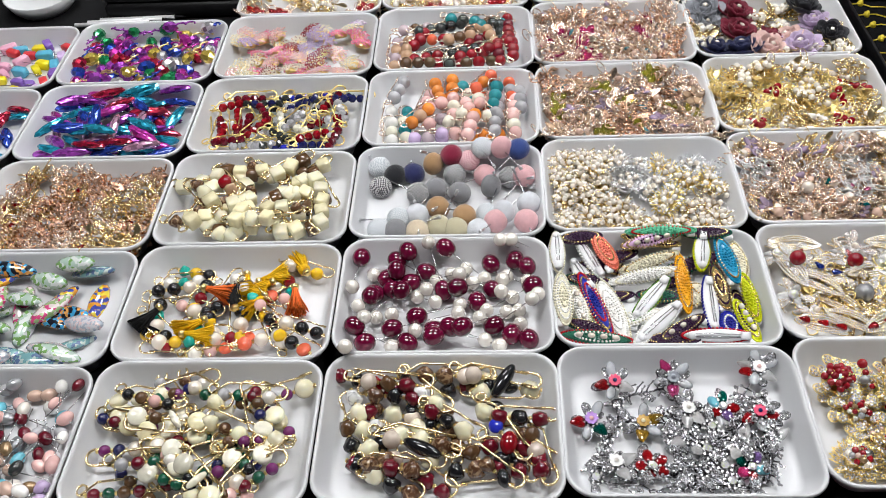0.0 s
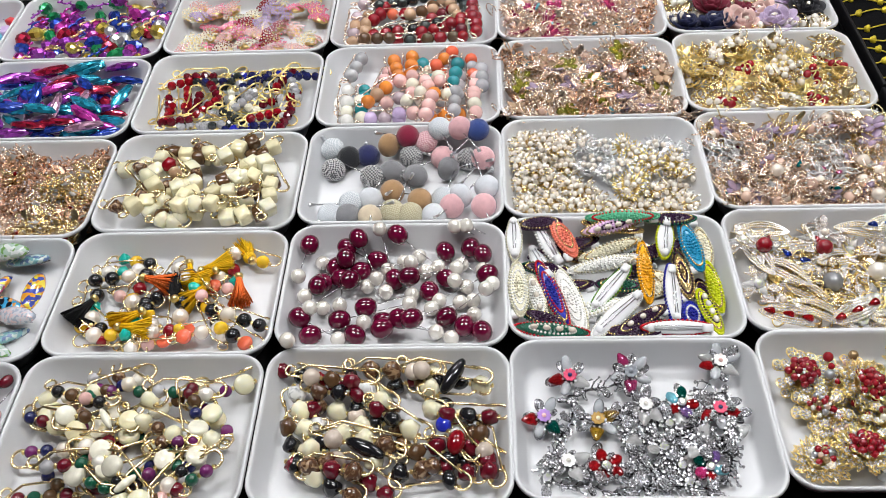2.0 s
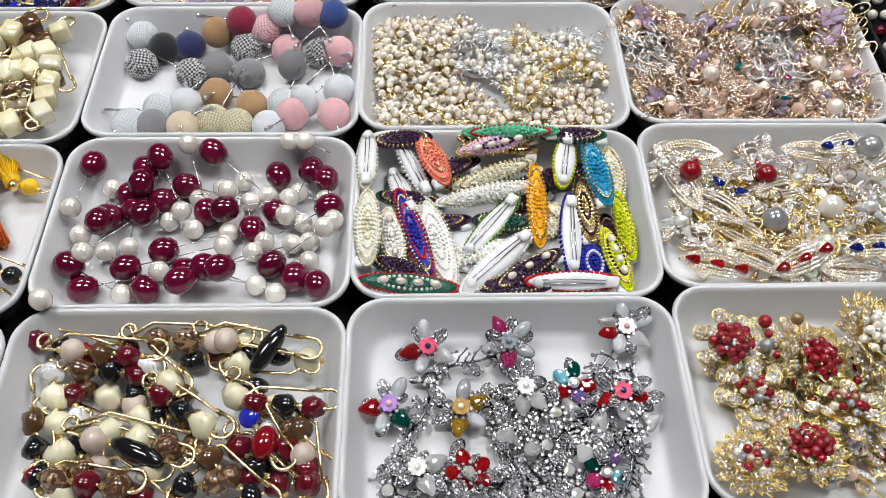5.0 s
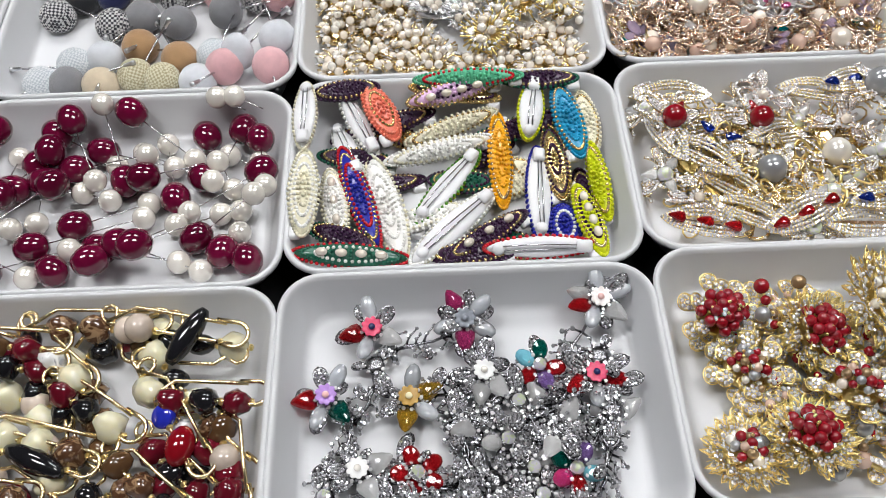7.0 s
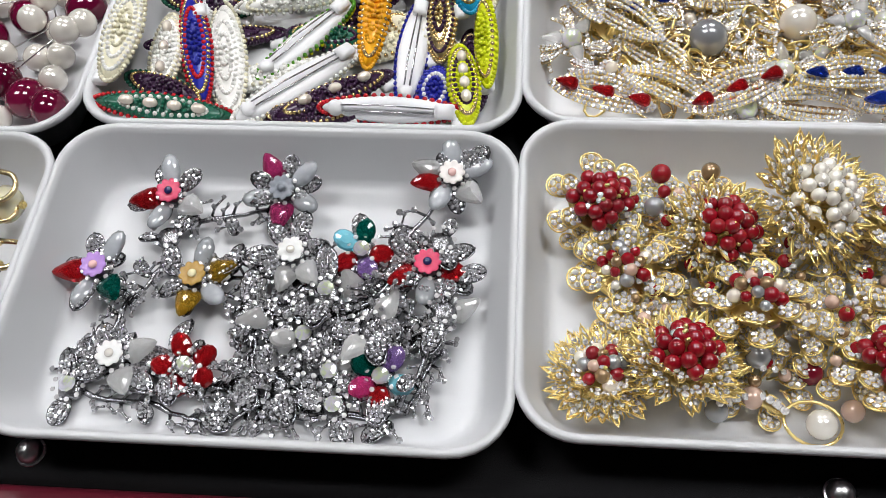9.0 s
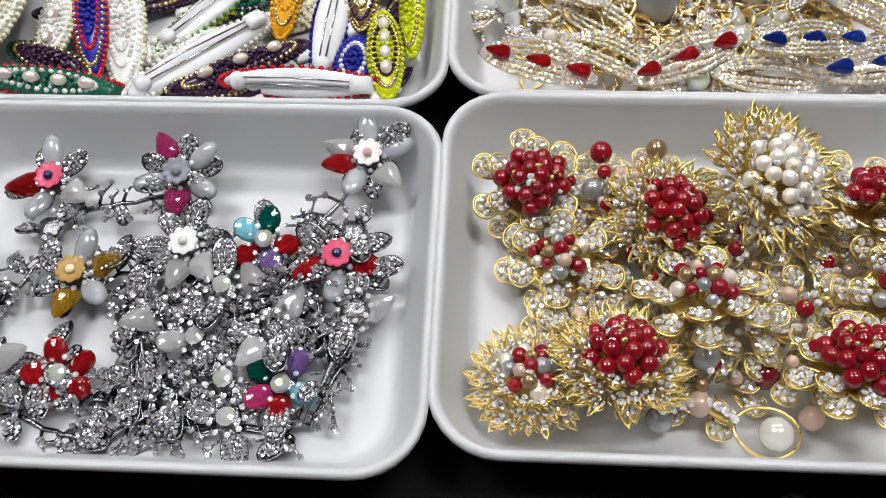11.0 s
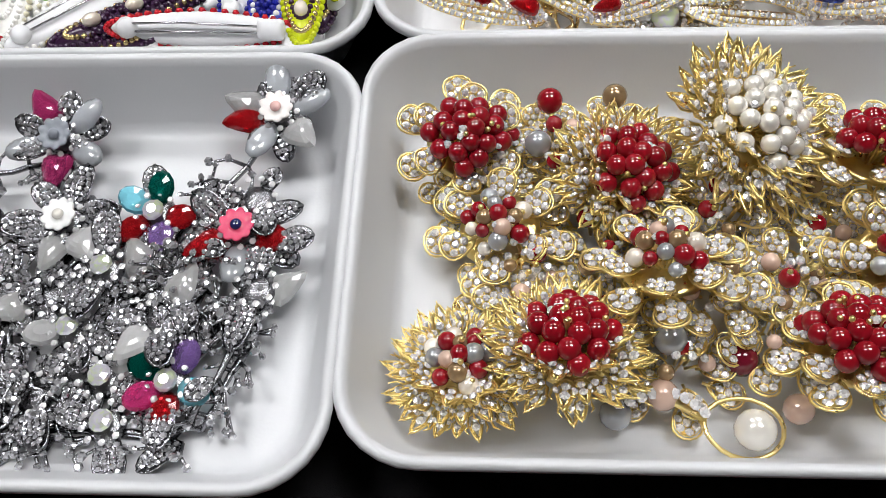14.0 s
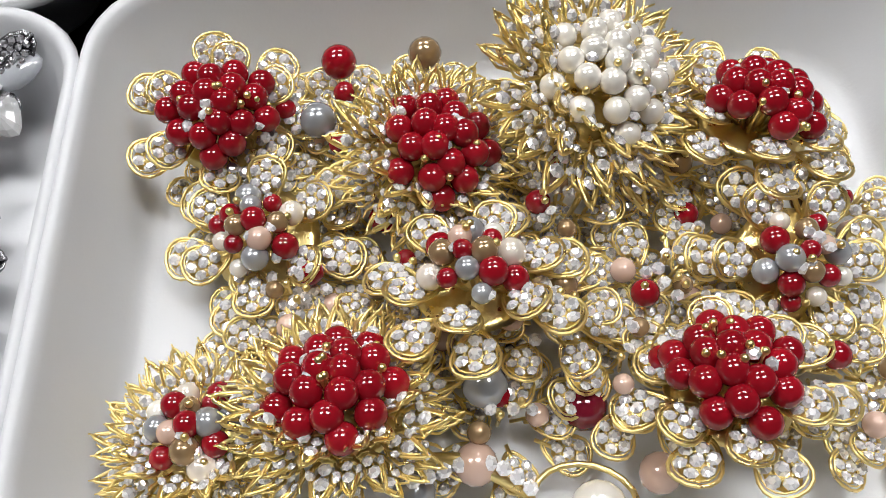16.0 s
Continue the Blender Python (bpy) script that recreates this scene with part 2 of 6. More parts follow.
speckled("print_night", (0.01, 0.012, 0.02), (0.05, 0.30, 0.55), (0.65, 0.30, 0.08), 230)
speckled("print_sea", (0.16, 0.34, 0.36), (0.42, 0.52, 0.50), (0.10, 0.16, 0.30), 320)
speckled("print_leaf", (0.45, 0.58, 0.50), (0.20, 0.40, 0.12), (0.72, 0.76, 0.74), 260)
speckled("print_rose", (0.72, 0.62, 0.62), (0.62, 0.06, 0.20), (0.30, 0.45, 0.20), 260)
speckled("print_fire", (0.70, 0.30, 0.03), (0.05, 0.07, 0.35), (0.75, 0.60, 0.05), 200)
speckled("print_pearl", (0.62, 0.60, 0.64), (0.40, 0.44, 0.52), (0.70, 0.52, 0.52), 380)

# ---- geometry helpers ----
class Geo:
    """Vertices and faces of one mesh, gathered from shapes."""

    def __init__(self):
        self.v, self.f, self.n = [], [], 0

    def add(self, shape, m=None):
        v, f = shape
        v = np.asarray(v, float)
        if m is not None:
            a = np.array(m)
            v = v @ a[:3, :3].T + a[:3, 3]
        self.v.append(v)
        self.f.extend([tuple(i + self.n for i in q) for q in f])
        self.n += len(v)
        return self

    def mesh(self, name, material, smooth=True):
        me = bpy.data.meshes.new(name)
        v = np.concatenate(self.v) if self.v else np.zeros((0, 3))
        me.from_pydata(v.tolist(), [], self.f)
        if smooth:
            me.polygons.foreach_set("use_smooth", [True] * len(me.polygons))
        me.materials.append(MATS[material])
        me.update()
        return me


def at(x=0, y=0, z=0, rx=0, ry=0, rz=0, s=1.0):
    sc = (s, s, s) if isinstance(s, (int, float)) else s
    return Matrix.LocRotScale((x, y, z), Euler((radians(rx), radians(ry), radians(rz))), sc)


def lathe(profile, seg=12, close=True):
    """A turned shape round z from (radius, height) pairs."""
    v, f = [], []
    rings = []
    for r, z in profile:
        if r < 1e-7:
            rings.append([len(v)])
            v.append((0, 0, z))
        else:
            rings.append(list(range(len(v), len(v) + seg)))
            v += [(r * math.cos(2 * math.pi * i / seg), r * math.sin(2 * math.pi * i / seg), z) for i in range(seg)]
    for a, b in zip(rings, rings[1:]):
        for i in range(seg):
            j = (i + 1) % seg
            if len(a) == 1 and len(b) == 1:
                continue
            if len(a) == 1:
                f.append((a[0], b[j], b[i]))
            elif len(b) == 1:
                f.append((a[i], a[j], b[0]))
            else:
                f.append((a[i], a[j], b[j], b[i]))
    return v, f


def ball(seg=12, rings=8):
    return lathe([(math.sin(math.pi * k / rings), -math.cos(math.pi * k / rings)) for k in range(rings + 1)], seg)


def stone(seg=8, table=0.40, crown=0.42, depth=0.35):
    """A cut stone of radius 1, its flat table up."""
    return lathe([(0, -depth), (1.0, 0.0), (0.84, crown * 0.62), (table, crown), (0, crown)], seg)


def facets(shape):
    """The same shape with every face on corners of its own, so that per_island paints sparkle into each facet's colour.
    """
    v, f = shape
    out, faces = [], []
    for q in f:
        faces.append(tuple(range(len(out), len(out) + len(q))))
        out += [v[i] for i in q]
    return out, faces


def cut_stone(seg=7):
    """A foiled rhinestone: table, crown facets and girdle, without the hidden back."""
    return facets(([*[(0.46 * math.cos(2 * math.pi * (k + 0.5) / seg), 0.46 * math.sin(2 * math.pi * (k + 0.5) / seg), 0.46) for k in range(seg)],
                    *[(math.cos(2 * math.pi * k / seg), math.sin(2 * math.pi * k / seg), 0.02) for k in range(seg)],
                    *[(0.9 * math.cos(2 * math.pi * k / seg), 0.9 * math.sin(2 * math.pi * k / seg), -0.25) for k in range(seg)]],
                   [tuple(range(seg)), *[(seg + k, seg + (k + 1) % seg, k) for k in range(seg)], *[(k, seg + (k + 1) % seg, (k + 1) % seg) for k in range(seg)],
                    *[(2 * seg + k, 2 * seg + (k + 1) % seg, seg + (k + 1) % seg, seg + k) for k in range(seg)]]))


def faceted(seg=8):
    """A bead with cut faces."""
    return lathe([(0.32, -0.92), (0.85, -0.5), (1.0, 0.0), (0.85, 0.5), (0.32, 0.92), (0, 0.92)], seg)


def tube(points, r, seg=6, closed=False):
    """A wire of radius r (a number or one per point) along points."""
    p = [Vector(q) for q in points]
    n = len(p)
    v, f = [], []
    side = None
    for i in range(n):
        a = p[(i - 1) % n] if closed or i > 0 else p[i]
        b = p[(i + 1) % n] if closed or i < n - 1 else p[i]
        d = (b - a).normalized()
        if side is None:
            side = d.orthogonal().normalized()
        side = (side - d * side.dot(d)).normalized()
        up = d.cross(side)
        rad = r[i] if isinstance(r, (list, tuple)) else r
        for k in range(seg):
            t = 2 * math.pi * k / seg
            v.append(tuple(p[i] + (side * math.cos(t) + up * math.sin(t)) * rad))
    for i in range(n if closed else n - 1):
        j = (i + 1) % n
        for k in range(seg):
            m = (k + 1) % seg
            f.append((i * seg + k, i * seg + m, j * seg + m, j * seg + k))
    if not closed:
        f.append(tuple(range(seg - 1, -1, -1)))
        f.append(tuple((n - 1) * seg + k for k in range(seg)))
    return v, f


def loft(rings, cap_start=True, cap_end=True):
    """Skin over closed rings of equal length."""
    k = len(rings[0])
    v = [tuple(q) for ring in rings for q in ring]
    f = []
    for a in range(len(rings) - 1):
        for i in range(k):
            j = (i + 1) % k
            f.append((a * k + i, a * k + j, (a + 1) * k + j, (a + 1) * k + i))
    if cap_start:
        f.append(tuple(range(k - 1, -1, -1)))
    if cap_end:
        f.append(tuple((len(rings) - 1) * k + i for i in range(k)))
    return v, f


def round_rect(w, d, r, z, seg=7):
    ring = []
    for cx, cy, a0 in ((w / 2 - r, d / 2 - r, 0), (-w / 2 + r, d / 2 - r, 90), (-w / 2 + r, -d / 2 + r, 180), (w / 2 - r, -d / 2 + r, 270)):
        for k in range(seg + 1):
            a = radians(a0 + 90 * k / seg)
            ring.append((cx + r * math.cos(a), cy + r * math.sin(a), z))
    return ring


def box(w, d, h, r=0.0):
    """A block on z = 0 with bevelled edges."""
    if r <= 0:
        r = min(w, d, h) * 0.08
    return loft([round_rect(w - 2 * r, d - 2 * r, max(r * 0.5, 1e-5), 0, 2), round_rect(w, d, r, r, 2),
                 round_rect(w, d, r, h - r, 2), round_rect(w - 2 * r, d - 2 * r, max(r * 0.5, 1e-5), h, 2)])


def thing(name, label, category, m, group="", kind=""):
    ob = new(name)
    ob.empty_display_size = 0.01
    ob.matrix_basis = m
    return tagged(ob, label, category, group, kind)


def part(name, data, parent, m=None, label="", kind=""):
    ob = new(name, data)
    ob.parent = parent
    if m is not None:
        ob.matrix_basis = m
    return tagged(ob, label, kind=kind)


SHARED = {}


def shared(key, build, material, smooth=True):
    """One mesh for all pieces of a kind and material."""
    k = (key, material)
    if k not in SHARED:
        SHARED[k] = Geo().add(build()).mesh(key, material, smooth)
    return SHARED[k]


def bead_mesh(material):
    return shared("bead", lambda: ball(14, 9), material)


def axis_turn(a, b):
    """The turn that brings the z axis onto the way from a to b."""
    return (Vector(b) - Vector(a)).to_track_quat("Z", "Y").to_matrix().to_4x4()

# ---- structure ----
def slab(name, x0, x1, y0, y1, z0, z1, material, label, category):
    me = Geo().add(box(x1 - x0, y1 - y0, z1 - z0, 0.004), at((x0 + x1) / 2, (y0 + y1) / 2, z0)).mesh(name, material, False)
    return tagged(new(name, me), label, category, kind="structure")


slab("floor", -4.2, 4.6, -3.2, 6.2, -0.80, -0.76, "floor_tile", "pale polished tile floor of the hall", "floor")
slab("wall_north", -4.2, 4.6, 6.0, 6.1, -0.76, CEIL_Z, "wall_paint", "plain light grey painted wall", "wall")
slab("wall_south", -4.2, 4.6, -3.1, -3.0, -0.76, CEIL_Z, "wall_paint", "plain light grey painted wall", "wall")
slab("wall_west", -4.1, -4.0, -3.0, 6.0, -0.76, CEIL_Z, "wall_paint", "plain light grey painted wall", "wall")
slab("wall_east", 4.4, 4.5, -3.0, 6.0, -0.76, CEIL_Z, "wall_paint", "plain light grey painted wall", "wall")
slab("ceiling", -4.2, 4.6, -3.2, 6.2, CEIL_Z, CEIL_Z + 0.05, "ceiling_paint", "plain white painted ceiling", "ceiling")
for lx, ly in LAMP_SPOTS:
    lp = thing("ceiling_light", "white rectangular ceiling light panel, switched on", "ceiling light", pose(lx, ly, CEIL_Z - 0.06), "ceiling lights")
    part("frame", shared("lamp_frame", lambda: box(0.76, 0.42, 0.058, 0.006), "lamp_frame", False), lp)
    part("diffuser", shared("lamp_diffuser", lambda: box(0.71, 0.37, 0.006, 0.002), "lamp_diffuser", False), lp, at(0, 0, -0.006))

# ---- table ----
TX0, TX1, TY0, TY1 = -1.3, 1.25, 0.390, 1.75

table = thing("display_table", "display table under a black cloth with a dark red front trim", "table", pose(0, 0, -0.76))
part("top", Geo().add(box(TX1 - TX0, TY1 - TY0, 0.03, 0.006), at((TX0 + TX1) / 2, (TY0 + TY1) / 2, 0.73)).mesh("top", "table_cloth"), table)
part("front_trim", Geo().add(box(TX1 - TX0, 0.02, 0.035, 0.004), at((TX0 + TX1) / 2, TY0 - 0.0105, 0.727)).mesh("front_trim", "dark_red_trim"), table, None, "dark red glossy front trim")
for sx in (TX0 + 0.05, TX1 - 0.05):
    for sy in (TY0 + 0.05, TY1 - 0.05):
        part("leg", shared("leg", lambda: box(0.05, 0.05, 0.73, 0.004), "table_cloth"), table, at(sx, sy, 0))

for k in range(-2, 3):
    st = thing("stud", "small domed silver stud on the black table edge", "stud", pose(0.083 + 0.366 * k, 0.4045, 0), "studs along the table edge")
    part("dome", shared("dome", lambda: lathe([(0.92, 0), (1, 0.25), (0.9, 0.75), (0.6, 1.1), (0.25, 1.26), (0, 1.28)], 16), "silver"), st, at(s=0.0062))
    part("base", shared("stud_base", lambda: lathe([(0, 0), (1.15, 0), (1.2, 0.08), (1.1, 0.16), (0, 0.2)], 16), "steel"), st, at(s=0.0062))

# ---- trays ----
COLS = [-0.911, -0.667, -0.422, -0.178, 0.066, 0.3055, 0.549]
ROWS_Y = [0.397, 0.5705, 0.745, 0.922, 1.099, 1.276, 1.452]
TRAY_H, TRAY_FLOOR = 0.036, 0.0035


def tray_mesh(w=0.2425, d=0.1745):
    rings = [round_rect(w - 0.034, d - 0.034, 0.022, 0.0), round_rect(w - 0.028, d - 0.028, 0.022,0.003), round_rect(w - 0.006, d - 0.006, 0.026, TRAY_H - 0.0045),
             round_rect(w - 0.0005, d - 0.0005, 0.028, TRAY_H - 0.004), round_rect(w, d, 0.028, TRAY_H - 0.0022), round_rect(w - 0.0015, d - 0.0015, 0.0275, TRAY_H - 0.0004), round_rect(w - 0.004, d - 0.004, 0.0265, TRAY_H),
             round_rect(w - 0.0075, d - 0.0075, 0.025, TRAY_H - 0.0008), round_rect(w - 0.010, d - 0.010, 0.024, TRAY_H - 0.004), round_rect(w - 0.027, d - 0.027, 0.021, 0.0085),
             round_rect(w - 0.030, d - 0.030, 0.023, 0.0055), round_rect(w - 0.036, d - 0.036, 0.020, 0.0038), round_rect(w - 0.042, d - 0.042, 0.018, TRAY_FLOOR)]
    shell = Geo().add(loft(rings[:4], True, False)).add(loft(rings[8:], False, True))
    return shell.mesh("basin", "white_plastic"), Geo().add(loft(rings[3:9], False, False)).mesh("rim", "white_plastic")


TRAY_BASIN, TRAY_RIM = tray_mesh()
TRAY_POS = {}
TRAY_NUDGE = {(2, 0): (0, 0.002, 0)}
for r in range(6):
    for c in range(-3, 3):
        if (r == 5 and c < -1) or (c == -3 and r < 3):
            continue
        dx, dy, dr = TRAY_NUDGE.get((c, r), (0, 0, 0))
        x = (COLS[c + 3] + COLS[c + 4]) / 2 + dx
        y = (ROWS_Y[r] + ROWS_Y[r + 1]) / 2 + 0.03 * (x - 0.06) + dy
        TRAY_POS[c, r] = pose(x, y, 0, 0, 0, dr)
        tray = thing("tray", "shallow white plastic tray with rounded corners on the black table", "tray", TRAY_POS[c, r], "trays on the table")
        part("basin", TRAY_BASIN, tray)
        part("rim", TRAY_RIM, tray)

# ---- placing ----
GRID_X = [-0.785, -0.541, -0.298, -0.0545, 0.186, 0.426]
GRID_Y = [0.4845, 0.6605, 0.8365, 1.0135, 1.191, 1.3675]


class Heap:
    """The height of what lies in a tray so far, so that each new thing comes to rest on those under it."""

    def __init__(self, c, r, sink=0.45):
        self.m = pose(GRID_X[c + 3], GRID_Y[r], 0)
        off = TRAY_POS[c, r].translation - self.m.translation
        self.cx, self.cy, self.sink = off.x, off.y, sink
        n = 86
        self.xs = np.linspace(-0.14, 0.14, n)
        gx, gy = np.meshgrid(self.xs, self.xs)
        ax, ay = np.abs(gx - self.cx) - 0.1005, np.abs(gy - self.cy) - 0.067
        out = np.maximum(np.maximum(ax, ay), 0)
        self.h = TRAY_FLOOR + np.minimum(out * 2.4, TRAY_H - TRAY_FLOOR)
        self.gx, self.gy = gx, gy

    def inside(self, x, y, r=0.0):
        lx, ly = 0.111 - r, 0.078 - r
        return min(max(x, self.cx - lx), self.cx + lx), min(max(y, self.cy - ly), self.cy + ly)

    def rest(self, pts, r, thick):
        """Height at which a thing over the points, each with reach r, comes to lie."""
        mask = np.zeros(self.h.shape, bool)
        for x, y in pts:
            mask |= (self.gx - x) ** 2 + (self.gy - y) ** 2 < r * r
        if not mask.any():
            return TRAY_FLOOR
        under = self.h[mask]
        z = float((1 - self.sink) * under.max() + self.sink * under.mean())
        self.h[mask] = np.maximum(under, z + thick)
        return z


def even_spots(n, rng, hx, hy):
    """n places spread evenly and unevenly enough over a tray, in random order."""
    nx = max(1, round(math.sqrt(n * hx / hy)))
    ny = math.ceil(n / nx)
    cells = [(i, j) for i in range(nx) for j in range(ny)]
    rng.shuffle(cells)
    return [(hx * (2 * (i + 0.5 + rng.uniform(-0.45, 0.45)) / nx - 1), hy * (2 * (j + 0.5 + rng.uniform(-0.45, 0.45)) / ny - 1)) for i, j in cells][:n]


def along(x0, y0, x1, y1, n=5):
    return [(x0 + (x1 - x0) * k / (n - 1), y0 + (y1 - y0) * k / (n - 1)) for k in range(n)]


# ---- gold brooches with clusters of beads ----
CUT = cut_stone(7)


def claw_petal(l, w, r):
    """A pointed filigree petal along x: an outer loop, an inner loop, and two barbs that curl up beside it."""
    def loop(k, s):
        a = 2 * math.pi * k / 12
        x = 0.5 - 0.5 * math.cos(a)
        return (l * x * s, w * s * math.sin(a) * (1.15 - 0.75 * x), l * 0.16 * x * x)
    g = Geo().add(tube([loop(k, 1.0) for k in range(12)], r, 5, True))
    for side in (-1, 1):
        g.add(tube([(l * 0.12, side * w * 0.5, 0), (l * 0.36, side * w * 1.15, l * 0.03), (l * 0.62, side * w * 1.35, l * 0.12), (l * 0.80, side * w * 1.05, l * 0.24)], [r, r, r * 0.9, r * 0.45], 5))
        g.add(tube([(l * 0.3, side * w * 0.3, 0), (l * 0.55, side * w * 0.55, l * 0.07), (l * 0.86, side * w * 0.12, l * 0.15)], r * 0.75, 4))
    g.add(tube([(l * 0.90, 0, l * 0.13), (l * 1.08, 0, l * 0.22)], [r * 1.2, r * 0.4], 5))
    st = Geo()
    for x, y, q in ((0.28, 0.0, 0.0015), (0.56, 0.0, 0.0017), (0.42, 0.85, 0.0012), (0.42, -0.85, 0.0012)):
        st.add(CUT, at(l * x, w * y, l * 0.16 * x * x + 0.0008, 40 * y, -14 * x, 0, q))
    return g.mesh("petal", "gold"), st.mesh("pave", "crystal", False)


def round_petal(l, w, r):
    """A rounded petal along x: a double wire rim round seven set stones with gold claws between them."""
    def rim(k, s, z):
        a = 2 * math.pi * k / 18
        x = 0.5 - 0.5 * math.cos(a) * s
        return (l * x, w * s * math.sin(a) * (0.5 + 0.7 * x), z + l * 0.10 * math.sin(a / 2))
    g = Geo().add(tube([rim(k, 1.0, 0) for k in range(18)], r, 5, True)).add(tube([rim(k, 0.86, 0.0003) for k in range(18)], r * 0.6, 4, True))
    g.add(tube([(-l * 0.15, 0, 0), (l * 0.1, 0, 0.0002), (l * 0.3, 0, 0.0004)], r * 1.3, 5))
    g.add(lathe([(0, 0), (0.7, 0.0), (0.72, 0.08), (0, 0.1)], 12), at(l * 0.56, 0, l * 0.05, s=(l * 0.5, w * 0.9, 0.004)))
    st = Geo()
    for q in range(7):
        a = 2 * math.pi * q / 6
        x, y = (0.56 * l, 0.0) if q == 6 else (l * 0.56 + l * 0.25 * math.cos(a), l * 0.25 * math.sin(a))
        st.add(CUT, at(x, y, l * 0.1 + 0.0006, 14 * math.sin(a), -14 * math.cos(a), 25 * q, l * 0.122))
        if q < 6:
            a += math.pi / 6
            g.add(ball(5, 3), at(l * 0.56 + l * 0.17 * math.cos(a), l * 0.17 * math.sin(a), l * 0.13, s=0.0006))
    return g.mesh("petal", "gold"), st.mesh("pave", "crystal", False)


PETAL_SPIKY = claw_petal(0.0125, 0.0032, 0.00048)
PETAL_ROUND = round_petal(0.0150, 0.0066, 0.00052)
CRYSTAL = shared("crystal", lambda: CUT, "crystal", False)
SEAT = shared("back_plate", lambda: lathe([(0, -0.1), (0.8, -0.08), (1, 0), (0.8, 0.1), (0, 0.16)], 14), "gold")
PIN_BACK = Geo().add(tube([(-0.016, 0, 0), (0.012, 0, -0.0012), (0.016, 0, 0)], 0.0006, 5)).mesh("pin", "gold")


def set_petal(b, meshes, m):
    part("pave", meshes[1], part("petal", meshes[0], b, m), None, "", "stuff")


def gold_brooch(m, colors, style, R, label, seed, filler=False):
    """A flower of wire petals set with stones. spiky: many pointed petals; round: two rings of round ones. A dome of beads on posts in the middle."""
    rng = random.Random(seed)
    b = thing("brooch", label, "brooch", m, "gold brooches in the tray")
    if not filler:
        part("back_plate", SEAT, b, at(0, 0, 0.001, s=(R * 0.55, R * 0.55, R * 0.3)))
        part("pin", PIN_BACK, b, at(0, 0, -0.0015, 0, 0, rng.uniform(0, 180)))
    s0 = R / 0.0285
    if style == "spiky":
        for layer, (n, rad, tilt, z) in enumerate(((22, 0.60, -4, 0.0015), (18, 0.50, 10, 0.004), (13, 0.36, 24, 0.0065))):
            for k in range(n):
                a = 360 * (k + 0.5 * layer) / n + rng.uniform(-7, 7)
                set_petal(b, PETAL_SPIKY, at(0, 0, z, 0, 0, a) @ at(R * rad, 0, 0, rng.uniform(-18, 18), -tilt + rng.uniform(-10, 10), rng.uniform(-8, 8), s0 * rng.uniform(0.9, 1.12)))
    else:
        for layer, (n, rad, tilt, z) in enumerate(((7, 0.50, 0, 0.001), (6, 0.34, 14, 0.0042))):
            for k in range(n):
                a = 360 * (k + 0.5 * layer) / n + rng.uniform(-6, 6)
                set_petal(b, PETAL_ROUND, at(0, 0, z, 0, 0, a) @ at(R * rad, 0, 0, rng.uniform(-10, 10), -tilt + rng.uniform(-8, 8), 0, s0 * (1.0 - 0.08 * layer)))
    big = len(colors) == 1
    dome_r, dome_h, z0 = (R * 0.52, 0.0085, 0.0085) if big else (R * 0.42, 0.0075, 0.0075)
    n = (22 if colors[0] == "pearl_white" else 18) if big else 3 if filler else 15
    holder, chips = Geo(), Geo()
    for k in range(n):
        rr = dome_r * math.sqrt((k + 0.4) / n) * (1 + rng.uniform(-0.04, 0.04))
        a = k * 2.39996 + seed + rng.uniform(-0.08, 0.08)
        z = z0 + dome_h * (1 - (rr / dome_r) ** 2) + rng.uniform(-0.0004, 0.0004)
        br = (0.0036 if n == 22 else 0.0039) if big else rng.choice((0.0026, 0.0030, 0.0034, 0.0037))
        px, py = rr * math.cos(a), rr * math.sin(a)
        part("bead", bead_mesh(colors[(k * 5 + k // 3) % len(colors)]), b, at(px, py, z, s=br))
        holder.add(tube([(px * 0.35, py * 0.35, 0.002), (px * 0.9, py * 0.9, z - br * 0.6)], 0.0006, 4))
    for k in range(16 if big else 9):
        rr, a = dome_r * rng.uniform(0.15, 1.0), rng.uniform(0, 6.28)
        px, py, z = rr * math.cos(a), rr * math.sin(a), z0 + dome_h * (1 - (rr / dome_r) ** 2)
        if k % 2:
            holder.add(ball(7, 5), at(px, py, z + 0.0030, s=0.0011))
            holder.add(tube([(px * 0.6, py * 0.6, 0.003), (px, py, z + 0.003)], 0.0005, 4))
        else:
            chips.add(CUT, at(px, py, z + 0.0016, rng.uniform(-25, 25), rng.uniform(-25, 25), 0, 0.0017))
    part("bead_holder", holder.mesh("bead_holder", "gold"), b, None, "", "stuff")
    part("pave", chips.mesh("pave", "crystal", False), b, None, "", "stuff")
    return b


RED, MIX = ["bead_red"], ["bead_red", "pearl_white", "pearl_grey", "pearl_pink", "bead_red", "pearl_bronze", "pearl_cream"]
RED_LABEL = "gold wire flower brooch with crystals and a dome of red beads"
MIX_LABEL = "gold petal brooch with crystals and mixed pearls in its middle"
GOLD_SPOTS = [(-80, 55, 23, 14, 6, "R"), (-22, 39, 26, 18, 4, "r"), (22, 53, 35, 24, -4, "p"), (64, 42, 29, 16, 12, "R"), (-45, -31, 27, 12, 6, "r"), (46, -30, 26, 14, 6, "R"),
              (-12, -3, 32, 16, -6, "m"), (-80, -34, 14, 6, -8, "s"), (-67, 20, 17, 12, 4, "m"), (68, 5, 22, 14, 14, "m")]
